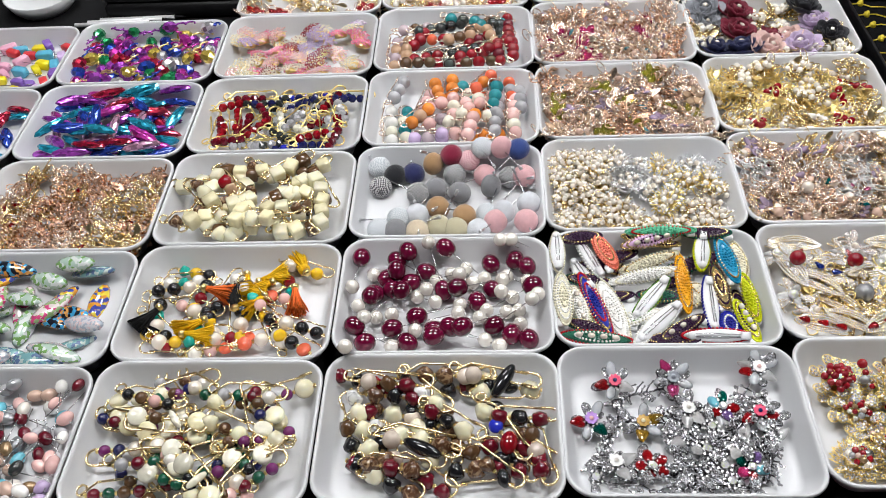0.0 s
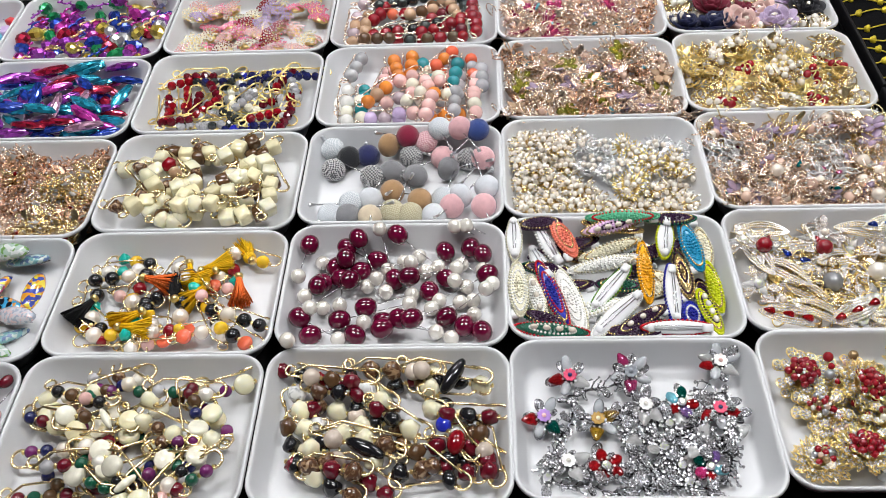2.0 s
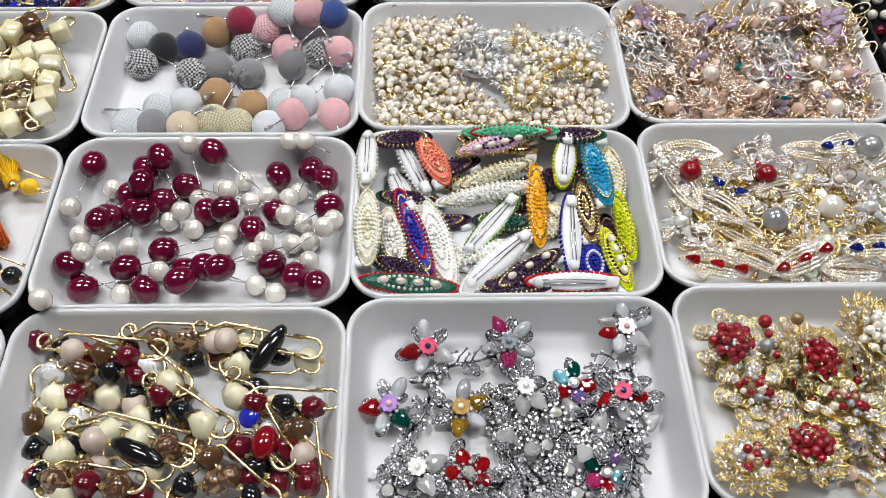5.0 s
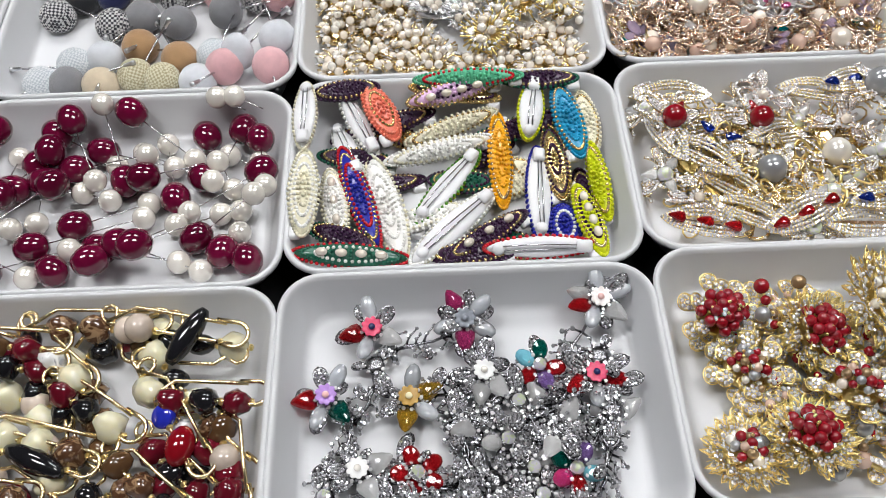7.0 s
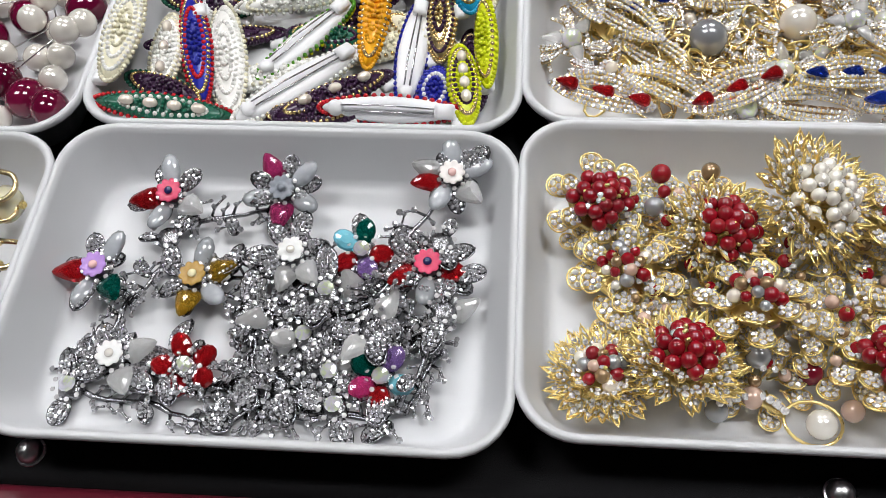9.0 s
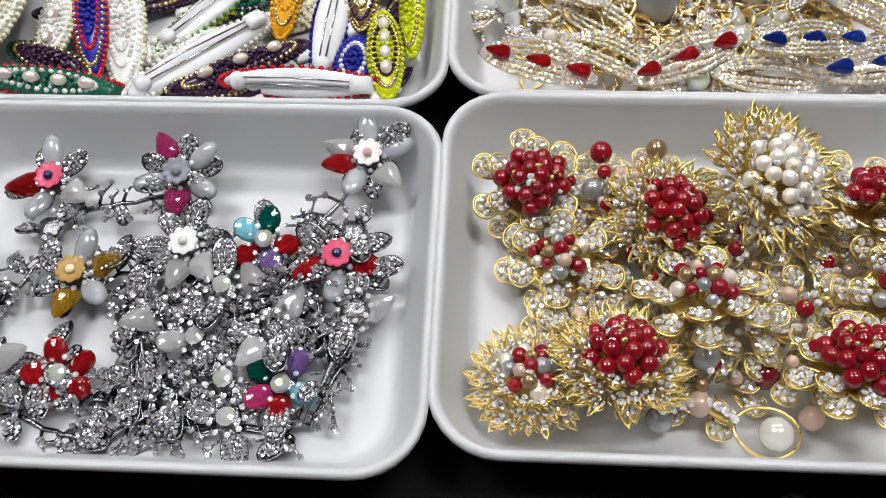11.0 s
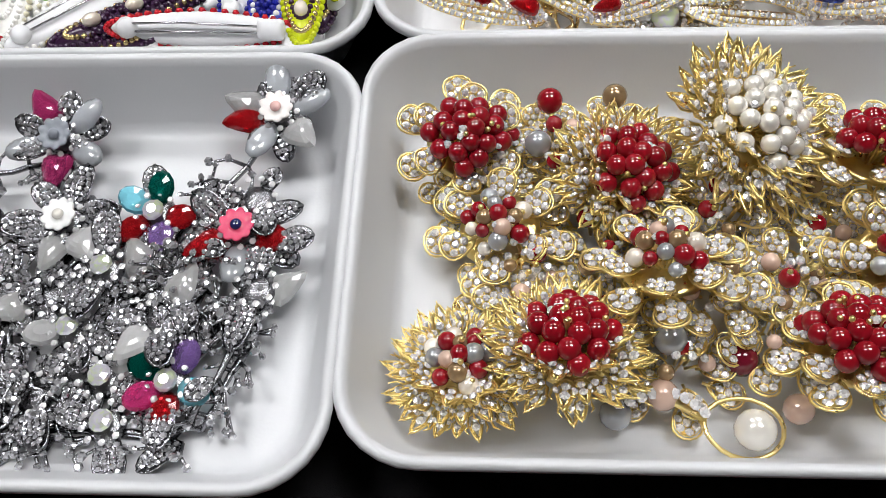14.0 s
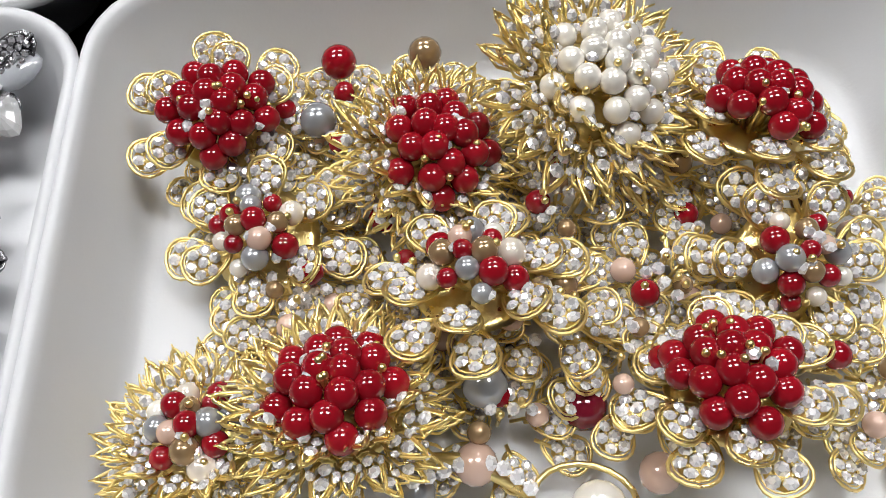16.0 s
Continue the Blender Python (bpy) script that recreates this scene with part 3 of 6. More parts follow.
GOLD_SPOTS += [(34, 0, 15, 6, -8, "f"), (26, -20, 16, 4, 8, "f"), (-58, 6, 9, 6, -4, "f"), (41, 40, 15, 10, 0, "f"), (-44, 45, 13, 8, 10, "f"), (-10, 58, 10, 8, 0, "f"), (-30, 5, 12, 4, 0, "f"), (10, 22, 16, 6, 6, "f"),
               (66, 62, 10, 8, 0, "f"), (70, -20, 12, 4, 0, "f"), (-8, -30, 9, 4, 0, "f"), (-60, -14, 9, 4, 0, "f"), (4, -8, 20, 4, 0, "f"), (-74, 40, 8, 4, 0, "f")]
GOLD_SPOTS += [(48, 18, 7, 0, 6, "f"), (-32, 24, 7, 4, 0, "f"), (12, 40, 8, 4, 0, "f"), (84, 24, 10, 4, 10, "f"), (-28, -14, 7, 0, 0, "f"), (50, -8, 8, 0, 0, "f"), (86, -30, 9, 6, 8, "f"), (-6, 14, 14, 6, 0, "f"), (-46, 62, 9, 10, 0, "f"), (-24, 64, 10, 10, 0, "f"), (-64, 58, 11, 8, 6, "f")]
gm = pose(GRID_X[5], GRID_Y[0], 0)
for i, (x, y, z, rx, ry, k) in enumerate(GOLD_SPOTS):
    cols = {"r": RED, "R": RED, "p": ["pearl_white"]}.get(k, MIX)
    lab = {"r": RED_LABEL, "R": "gold round-petalled brooch with crystals and a dome of red beads", "p": "gold wire flower brooch with crystals and a dome of white pearls"}.get(k, MIX_LABEL)
    gold_brooch(gm @ at(x / 1000, y / 1000 - 0.002, z / 1000, rx, ry, 37 * i), cols, "spiky" if k in "rps" else "round", {"p": 0.033, "f": 0.024, "s": 0.026}.get(k, 0.0275), lab, i, k == "f")
LOOSE = [(-48, 72, 26, 52, "bead_red"), (-53, 50, 28, 52, "pearl_grey"), (-23, 74, 26, 50, "pearl_bronze"), (-11, -27, 24, 58, "pearl_grey"), (-29, -49, 12, 55, "pearl_grey"),
         (-14, -44, 17, 54, "pearl_pink"), (30, -47, 14, 52, "pearl_pink"), (13, -31, 17, 60, "bead_wine")]
for x, y, z, r, c in LOOSE:
    b = thing("brooch_bead", "single round glossy bead on a gold cup among the brooches", "bead", gm @ at(x / 1000, y / 1000, z / 1000), "loose beads in the tray")
    part("bead", bead_mesh(c), b, at(s=r / 10000))
    part("cup", SEAT, b, at(0, 0, -r / 10000 * 0.8, s=(0.0035, 0.0035, 0.005)))


def hoop_brooch(m):
    b = thing("hoop_brooch", "gold hoop brooch with one large white pearl and crystals", "brooch", m)
    part("pearl", bead_mesh("pearl_white"), b, at(0.002, 0, 0.006, s=0.0068))
    pts = [(0.0125 * math.cos(a) - 0.001, 0.0095 * math.sin(a), 0.003 + 0.0015 * math.sin(2 * a)) for a in np.linspace(0, 2 * math.pi, 22)[:-1]]
    part("hoop", Geo().add(tube(pts, 0.0008, 7, True)).mesh("hoop", "gold"), b)
    part("bar", Geo().add(tube([(-0.013, 0, 0.003), (-0.03, 0.006, 0.005), (-0.046, 0.004, 0.004)], [0.0012, 0.0018, 0.001], 6)).mesh("bar", "gold"), b)
    for k in range(9):
        part("crystal", CRYSTAL, b, at(-0.014 - 0.0034 * k, 0.004 * math.sin(k * 0.5) + 0.002, 0.0068, 0, 0, 0, 0.0019))


hoop_brooch(gm @ at(0.012, -0.054, 0.013, 14, 0, -12))


# ---- silver flower brooches ----
def pear_stone(l=1.0, w=0.62):
    """A pear-cut stone along x with a table."""
    def ring(s, z):
        return [(l * s * (math.cos(a) + 0.12 * math.cos(2 * a)), w * s * math.sin(a) * (1 - 0.38 * math.cos(a)), z) for a in [2 * math.pi * k / 12 for k in range(12)]]
    return loft([ring(0.35, -0.3), ring(1.0, 0.0), ring(0.80, 0.20), ring(0.48, 0.36), ring(0.22, 0.44)])


def leaf_shape(l, w):
    """A thin bent leaf with an edge, along x."""
    def ring(s, z):
        return [(l * (0.5 + 0.5 * s * -math.cos(a)), w * s * math.sin(a) * (0.6 + 0.4 * math.sin(a / 2)), z + l * 0.1 * math.sin(math.pi * (0.5 - 0.5 * math.cos(a)))) for a in [2 * math.pi * k / 14 for k in range(14)]]
    return loft([ring(0.9, -0.0006), ring(1.0, 0.0003), ring(0.86, 0.0002)])


def pave_leaf_meshes(l, w, metal, seed, size=0.00105):
    rng = random.Random(seed)
    plate = Geo().add(leaf_shape(l, w))
    plate.add(tube([(0, 0, 0), (l * 0.5, 0, l * 0.1 + 0.0008), (l, 0, 0.0003)], 0.00055, 5))
    stones = Geo()
    x = size
    while x < l - size:
        half = w * math.sin(math.pi * x / l) * 0.86
        n = max(1, int(half * 2 / (size * 1.65)))
        for k in range(n):
            y = 0 if n == 1 else -half + size + (2 * half - 2 * size) * k / (n - 1)
            stones.add(cut_stone(6), at(x, y, 0.0008 + l * 0.1 * math.sin(math.pi * x / l), rng.uniform(-15, 15), rng.uniform(-15, 15), 0, size * rng.uniform(0.85, 1.05)))
        x += size * 1.6
    return plate.mesh("leaf", metal), stones.mesh("pave", "crystal_smoky" if metal == "gunmetal" else "crystal", False)


LEAVES = {metal: [pave_leaf_meshes(0.0170, 0.0050, metal, 1), pave_leaf_meshes(0.0130, 0.0045, metal, 2), pave_leaf_meshes(0.0092, 0.0034, metal, 3)] for metal in ("gunmetal", "rose_gold", "copper_gold", "pale_gold", "silver", "gold")}


def leaf(parent, m, metal="gunmetal", size=0):
    plate, stones = LEAVES[metal][size]
    return part("pave", stones, part("leaf", plate, parent, m), None, "", "stuff")


def resin_flower(n=9):
    """A moulded flower: a cupped disc with a scalloped edge and grooves between the petals."""
    def ring(s, z, wave):
        out = []
        for k in range(n * 4):
            a = 2 * math.pi * k / (n * 4)
            dip = abs(math.sin(n * a / 2))
            out.append((s * (1 - wave + wave * dip) * math.cos(a), s * (1 - wave + wave * dip) * math.sin(a), z + 0.10 * wave * 5 * dip * s))
        return out
    return Geo().add(loft([ring(0.5, -0.15, 0.0), ring(0.95, 0.02, 0.16), ring(1.0, 0.10, 0.18), ring(0.9, 0.15, 0.16), ring(0.6, 0.10, 0.10), ring(0.36, 0.10, 0.03), ring(0.3, 0.16, 0.0)])).mesh("flower", "white_cap")


def flower_mesh(material):
    k = ("resin_flower", material)
    if k not in SHARED:
        me = resin_flower().copy()
        me.materials.clear()
        me.materials.append(MATS[material])
        SHARED[k] = me
    return SHARED[k]


PEAR = lambda c: shared("gem", pear_stone, c, False)
OVAL = lambda c: shared("petal_stone", lambda: lathe([(0, -0.3), (0.8, -0.2), (1.0, 0.05), (0.7, 0.4), (0.3, 0.52), (0, 0.55)], 12), c)


def twig(points, seed, r=0.0010):
    """A cast metal twig with knots, and shoots that fork and carry rows of small stones."""
    rng = random.Random(seed)
    g, tips = Geo(), Geo()
    path = [Vector(p) for p in points]
    fine = []
    for a, b in zip(path, path[1:]):
        fine += [a.lerp(b, t) + Vector((rng.uniform(-1, 1), rng.uniform(-1, 1), 0)) * 0.0006 for t in (0, 0.33, 0.66)]
    fine.append(path[-1])
    g.add(tube(fine, [r * rng.uniform(0.8, 1.35) for _ in fine], 6))
    for k, p in enumerate(fine[2:]):
        along_way = (fine[k + 2] - fine[k + 1]).normalized()
        for side in (-1, 1):
            if rng.random() < 0.25:
                continue
            out = (along_way * rng.uniform(0.2, 0.9) + Vector((-along_way.y, along_way.x, 0)) * side + Vector((0, 0, rng.uniform(0.1, 0.7)))).normalized()
            n = rng.uniform(0.005, 0.011)
            mid, q = p + out * n * 0.55 + Vector((0, 0, 0.0006)), p + out * n + along_way * n * 0.3
            g.add(tube([p, mid, q], [r * 0.75, r * 0.6, r * 0.5], 5))
            for t in (0.5, 0.95):
                c = p.lerp(mid, t * 2) if t < 0.5 else mid.lerp(q, t * 2 - 1)
                tips.add(cut_stone(6), at(c.x, c.y, c.z + 0.0008, rng.uniform(-35, 35), rng.uniform(-35, 35), 0, rng.uniform(0.0010, 0.0016)))
            if rng.random() < 0.6:
                e = mid + (out * 0.4 + along_way * side * 0.8).normalized() * 0.005
                g.add(tube([mid, e], [r * 0.6, r * 0.45], 4))
                tips.add(cut_stone(6), at(e.x, e.y, e.z + 0.0006, rng.uniform(-35, 35), rng.uniform(-35, 35), 0, rng.uniform(0.0011, 0.0016)))
    return g.mesh("stem", "gunmetal"), tips.mesh("pave", "crystal_smoky", False)


def silver_brooch(m, heart, gems, stem, seed, label, leaves=5):
    """A flower of set stones on a twig with crystal leaves. gems: (colour, angle) pairs, cat for a cat's-eye petal."""
    rng = random.Random(seed)
    b = thing("flower_brooch", label, "brooch", m, "silver brooches in the tray")
    wood, tips = twig([(0, 0, 0.002), *[(x / 1000, y / 1000, 0.001 + 0.0012 * math.sin(k * 2)) for k, (x, y) in enumerate(stem)]], seed)
    part("stem", wood, b)
    part("pave", tips, b, None, "", "stuff")
    part("setting", shared("setting", lambda: lathe([(0, 0), (0.9, 0.0), (1, 0.2), (0.75, 0.5), (0, 0.55)], 10), "gunmetal"), b, at(0, 0, 0.002, s=0.0055))
    for k in range(leaves):
        a = 360 * (k + 0.5) / leaves + rng.uniform(-14, 14)
        leaf(b, at(0, 0, 0.003, 0, 0, a) @ at(0.003, 0, 0, rng.uniform(-20, 20), rng.uniform(-25, 5), 0), "gunmetal", rng.choice((0, 1, 2)))
    for k, (x, y) in enumerate(stem[1::2]):
        leaf(b, at(x / 1000, y / 1000, 0.003, 0, 0, rng.uniform(0, 360)) @ at(0.001, 0, 0, rng.uniform(-20, 20), -12, 0), "gunmetal", 2 if heart is None else rng.choice((1, 2)))
    for c, a in gems:
        pm = at(0, 0, 0.0062, 0, 0, a) @ at(0.0105, 0, 0, 0, -14, 0)
        if c == "cat":
            part("petal_stone", OVAL("cat_eye"), b, pm @ at(0, 0, 0, s=(0.0072, 0.0042, 0.0036)))
        elif heart == "ab":
            part("gem", shared("oval_gem", lambda: stone(12), "gem_" + c, False), b, pm @ at(-0.0026, 0, 0, s=(0.0054, 0.0042, 0.0050)))
        else:
            part("gem", PEAR("gem_" + c), b, pm @ at(0, 0, 0, 0, 0, 0, (0.0066, 0.0080, 0.0060)))
    if heart == "ab":
        part("heart", shared("stone_ab", lambda: stone(10), "crystal_ab", False), b, at(0, 0, 0.008, s=0.0034))
    elif heart:
        fl, dot = heart
        f = part("flower", flower_mesh(fl), b, at(0, 0, 0.0092, 0, 0, 20, 0.0055))
        part("flower_heart", bead_mesh(dot), f, at(0, 0, 0.2, s=(0.32, 0.32, 0.2)))
    ring = Geo()
    for k in range(9):
        a = 2 * math.pi * k / 9
        ring.add(stone(6), at(0.0058 * math.cos(a), 0.0058 * math.sin(a), 0.0066, s=0.0011))
    part("pave", ring.mesh("pave", "crystal", False), b, None, "", "stuff")
    return b


sm = pose(GRID_X[4], GRID_Y[0], 0)
PINKF, LILF, MUSF, GREYF, BLUSHF, SHELLF = ("resin_hotpink", "bead_navy"), ("resin_lilac", "bead_pink"), ("resin_mustard", "bead_cream"), ("resin_grey", "resin_grey"), ("resin_blush", "bead_pink"), ("shell_white", "pearl_white")
SILVERS = [
    (-62, 58, 14, 14, PINKF, [("red", 195), ("cat", 100), ("cat", 250), ("clear", 330)], [(12, -10), (26, -8), (40, -4)], "pink resin flower brooch with a red stone on a silver twig"),
    (-2, 62, 16, 20, GREYF, [("pink", 120), ("pink", 268), ("cat", 40), ("cat", 200), ("cat", 330)], [(4, -12), (8, -24)], "silver flower brooch with a grey heart and pink stones"),
    (86, 70, 20, 14, BLUSHF, [("cat", 95), ("cat", 20), ("clear", 165), ("clear", 315), ("cat", 245), ("red", 195)], [(-10, -16), (-24, -34), (-40, -48)], "silver flower brooch with white cat's-eye petals"),
    (-90, 12, 13, 12, LILF, [("red", 190), ("green", 310), ("cat", 250), ("cat", 60)], [(13, -12), (8, -28), (-2, -42)], "lilac flower brooch with red and green stones"),
    (-39, 8, 12, 6, MUSF, [("amber", 20), ("amber", 262), ("cat", 320), ("cat", 80)], [(20, -8), (28, -26), (26, -42)], "mustard flower brooch with amber stones on a dark twig"),
]
SILVERS += [
    (8, 24, 13, 10, SHELLF, [("clear", 260), ("clear", 310)], [(-10, -8), (-24, -10)], "silver brooch with a carved white shell flower"),
    (43, 27, 14, 12, "ab", [("aqua", 150), ("green", 85), ("red", 350), ("purple", 290), ("red", 220)], [(-14, -6), (-34, -14)], "brooch with a flower of five coloured stones"),
    (77, 18, 15, 8, PINKF, [("red", 345), ("red", 210), ("cat", 268)], [(-14, -8), (-30, -24)], "pink resin flower brooch with two red stones"),
    (-70, -36, 10, 4, SHELLF, [("clear", 300), ("clear", 20)], [(20, -6), (34, -8), (44, -9)], "silver twig brooch with a white shell flower"),
    (-35, -37, 8, 12, "ab", [("red", 30), ("red", 110), ("red", 180), ("red", 255), ("red", 330)], [(10, -4), (-12, -10)], "small brooch with a flower of five red stones"),
]
SILVERS += [
    (59, -39, 9, 10, "ab", [("green", 150), ("purple", 60), ("aqua", 340), ("red", 270), ("pink", 210)], [(16, 20), (24, 40)], "brooch with a flower of coloured stones on a twig"),
    (20, -21, 10, 0, "ab", [("clear", 70), ("clear", 190)], [(18, 6), (36, 14), (20, -20)], "dark silver twig brooch with clear crystals"),
    (34, -38, 6, 0, "ab", [("clear", 40)], [(-20, 2), (-32, -4), (-38, -8)], "dark silver sprig brooch with a rainbow stone"),
    (46, -4, 10, 0, None, [("clear", 120)], [(-22, -8), (-36, 4), (-44, -10)], "tangled dark silver twig brooch"),
    (26, -34, 8, 0, None, [], [(14, 10), (30, 14), (44, 8)], "tangled dark silver twig brooch"),
]
SILVERS += [
    (-46, -36, 6, 0, None, [], [(-16, -4), (-30, 0), (18, -8), (30, -4)], "thin silver sprig brooch with crystal leaves"),
    (86, -6, 14, 0, None, [], [(-3, -12), (-8, -26), (-14, -38)], "silver twig brooch with long crystal leaves"),
    (6, -8, 8, 0, None, [("clear", 200)], [(-6, -16), (2, -26), (14, -32)], "tangled dark silver twig brooch"),
    (-13, -9, 9, 0, None, [], [(4, -10), (8, -24), (12, -36), (0, -45)], "dark silver branch brooch with a thick bare stem"),
    (82, 30, 18, 0, None, [], [(-8, -8), (-16, -16), (-24, -24)], "silver spray brooch set with rows of crystals"),
    (84, -10, 9, 0, None, [("clear", 30)], [(-1, -12), (-5, -24), (-10, -36)], "silver stem brooch with crystal leaves"),
    (-61, 34, 9, 0, None, [], [(0, -10), (-3, -20), (-10, -30)], "slender dark silver stem brooch"),
    (-90, -50, 5, 0, "ab", [], [(14, -3), (30, -4), (44, -8), (52, -10)], "silver sprig brooch with a rainbow stone"),
    (38, -54, 5, 0, "ab", [], [(12, -2), (22, -4), (-14, 0), (-28, -4)], "silver sprig brooch with a rainbow stone"),
    (28, 2, 13, 0, "ab", [], [(10, -6), (24, -8), (34, -16)], "tangled silver brooch with a rainbow stone"),
    (52, -16, 12, 0, None, [("clear", 60), ("clear", 240)], [(-10, 4), (-22, 8), (14, -4), (22, 6)], "tangled dark silver twig brooch"),
    (14, 8, 8, 0, None, [], [(8, 8), (20, 10), (30, 6)], "silver spray brooch set with rows of crystals"),
    (10, -44, 5, 0, None, [], [(-6, -8), (8, -12), (24, -10)], "thin silver sprig brooch with crystal leaves"),
]
for i, (x, y, z, tilt, heart, gems, stem, lab) in enumerate(SILVERS):
    silver_brooch(sm @ at(x / 1000, y / 1000, (z - 6) / 1000 + TRAY_FLOOR, tilt, 0, 0, 1.26), heart, gems, stem, i, lab, 5 + (i * 7) % 3 if heart and heart != "ab" else 2 + i % 2)


# ---- beaded pin covers ----
def oval_pts(l, w, n, z, s=1.0):
    return [(l * s * math.cos(2 * math.pi * k / n), w * s * math.sin(2 * math.pi * k / n) * (1 - 0.12 * abs(math.cos(2 * math.pi * k / n))), z) for k in range(n)]


SEED = ball(6, 4)


def seed_ring(l, w, s, z, r):
    g = Geo()
    n = max(6, int(math.pi * (l + w) * s / (r * 1.9)))
    for p in oval_pts(l, w, n, z, s):
        g.add(SEED, at(*p, s=r))
    return g


def pin_cover(m, length, width, rings, pearls, flipped, label, seed):
    """A padded oval safety pin cover: rows of seed beads on its face, the white clasp and steel pin behind."""
    b = thing("beaded_pin", label, "safety pin", m, "beaded pins in the tray")
    l, w = length / 2, width / 2
    body = loft([oval_pts(l, w, 24, 0.0, 0.86), oval_pts(l, w, 24, 0.0012, 0.95), oval_pts(l, w, 24, 0.0042, 0.95), oval_pts(l, w, 24, 0.0062, 0.80), oval_pts(l, w, 24, 0.0068, 0.4)])
    part("pad", Geo().add(body).mesh("pad", "white_cap" if flipped else "seed_" + rings[-1]), b)
    r = 0.00145
    part("edging", seed_ring(l, w, 1.0, 0.0035, r).mesh("edging", "seed_" + rings[0]), b, None, "", "stuff")
    if flipped:
        part("edging", seed_ring(l, w, 0.99, 0.0014, r).mesh("edging", "seed_" + rings[-1]), b, None, "", "stuff")
        part("cap", Geo().add(box(0.011, 0.0085, 0.0055, 0.0016), at(l * 0.74, 0, 0.0055)).mesh("cap", "white_cap"), b)
        part("hinge", Geo().add(lathe([(0.0042, 0), (0.0045, 0.002), (0.003, 0.004), (0, 0.0042)], 12), at(-l * 0.76, 0, 0.0055)).mesh("hinge", "white_cap"), b)
        part("needle", Geo().add(tube([(-l * 0.76, 0.0015, 0.0088), (-l * 0.2, 0.0022, 0.0096), (l * 0.72, 0.001, 0.0088)], 0.0005, 5)).mesh("needle", "steel"), b)
        part("needle", Geo().add(tube([(-l * 0.76, -0.0014, 0.0080), (l * 0.72, -0.0014, 0.0080)], 0.00055, 5)).mesh("needle", "steel"), b)
    else:
        for k, s in enumerate((0.82, 0.60, 0.38, 0.16)):
            z = 0.0035 + 0.0052 * (1 - s) ** 0.6
            part("beadwork", seed_ring(l, w, s, z, r).mesh("beadwork", "seed_" + rings[min(k + 1, len(rings) - 1)]), b, None, "", "stuff")
        for k in range(pearls):
            part("pearl", bead_mesh("pearl_cream"), b, at(l * (-0.5 + 1.0 * k / max(1, pearls - 1)), 0, 0.0088, s=(0.0042, 0.0030, 0.0030)))
        part("cap", Geo().add(box(0.010, 0.0085, 0.006, 0.0016), at(l * 0.86, -w * 0.5, -0.003)).mesh("cap", "white_cap"), b)
    return b


COVERS = [
    (-112, 88, -112, 22, 18, "cream white", 0, 1), (-86, 79, -62, 29, 16, "white white", 0, 1), (-66, 90, -47, 35, 24, "coral coral gold coral coral", 0, 0),
    (-90, 60, -73, 9, 18, "white white", 0, 1), (-25, 88, 46, 89, 14, "mint red mint", 0, 0), (-32, 64, 29, 83, 18, "gold gold lilac plum lilac", 4, 0),
    (-35, 42, 27, 62, 16, "cream gold cream cream", 0, 0), (-49, 20, 21, 38, 16, "white cream white", 0, 0), (60, 94, 52, 32, 20, "lime lime", 0, 1),
    (78, 74, 89, 16, 22, "aqua gold aqua aqua", 0, 0), (31, 55, 30, -19, 18, "mustard gold mustard mustard", 0, 0), (70, 44, 74, -17, 20, "gold plum gold plum gold", 0, 0),
]
COVERS += [
    (58, 23, 54, -49, 19, "blue blue", 0, 1), (99, 20, 104, -39, 16, "lime gold lime lime", 0, 0), (-110, 13, -109, -52, 22, "cream white white cream", 0, 0),
    (-94, 12, -85, -49, 20, "cream cream white", 3, 0), (-84, 27, -60, -52, 19, "red gold red blue blue", 0, 0), (-62, 19, -42, -60, 25, "cream white white white", 0, 0),
    (13, 25, -30, -31, 19, "green lime", 0, 1), (20, -13, -33, -72, 21, "white cream", 0, 1), (-9, -75, 42, -33, 18, "plum gold plum plum", 3, 0),
    (17, -70, 84, -66, 16, "red red", 0, 1), (-111, -66, -42, -68, 18, "red pine white pine", 4, 0), (84, -14, 92, -74, 18, "lime gold plum lime", 4, 0),
]
COVERS += [
    (72, -31, 73, -58, 22, "blue blue white blue", 0, 0), (-19, 8, 29, 1, 20, "plum gold plum pine", 0, 0),
]
COVERS += [(-100, -10, -30, 10, 20, "plum gold plum", 0, 0), (10, 40, 90, 60, 20, "pine gold plum", 0, 0), (0, -40, 60, -60, 20, "plum gold pine", 0, 0), (-60, -40, 0, -20, 20, "white cream white", 0, 0), (-90, 50, -20, 64, 20, "plum gold plum", 0, 0), (90, 10, 96, -50, 20, "plum gold plum", 0, 0), (40, 20, 90, -20, 20, "cream gold cream", 0, 0)]
UNDER = [(-104, 76, -60, 84), (-100, 30, -50, 22), (-80, -20, -30, -34), (-30, 78, 30, 70), (0, 20, 40, 40), (40, 80, 90, 84), (20, -10, 60, 10), (40, -60, 90, -40), (-20, -66, 30, -74), (-104, -40, -60, -56), (96, 70, 100, 20), (-60, 60, -20, 40)]
COVERS += [(*q, 19, ("plum gold plum", "pine gold plum", "cream gold cream", "gold plum gold")[k % 4], 0, 0) for k, q in enumerate(UNDER)]
WORDS = {"mint": "mint green", "plum": "dark plum", "pine": "dark green", "aqua": "bright blue"}
hp = Heap(1, 1, 0.5)
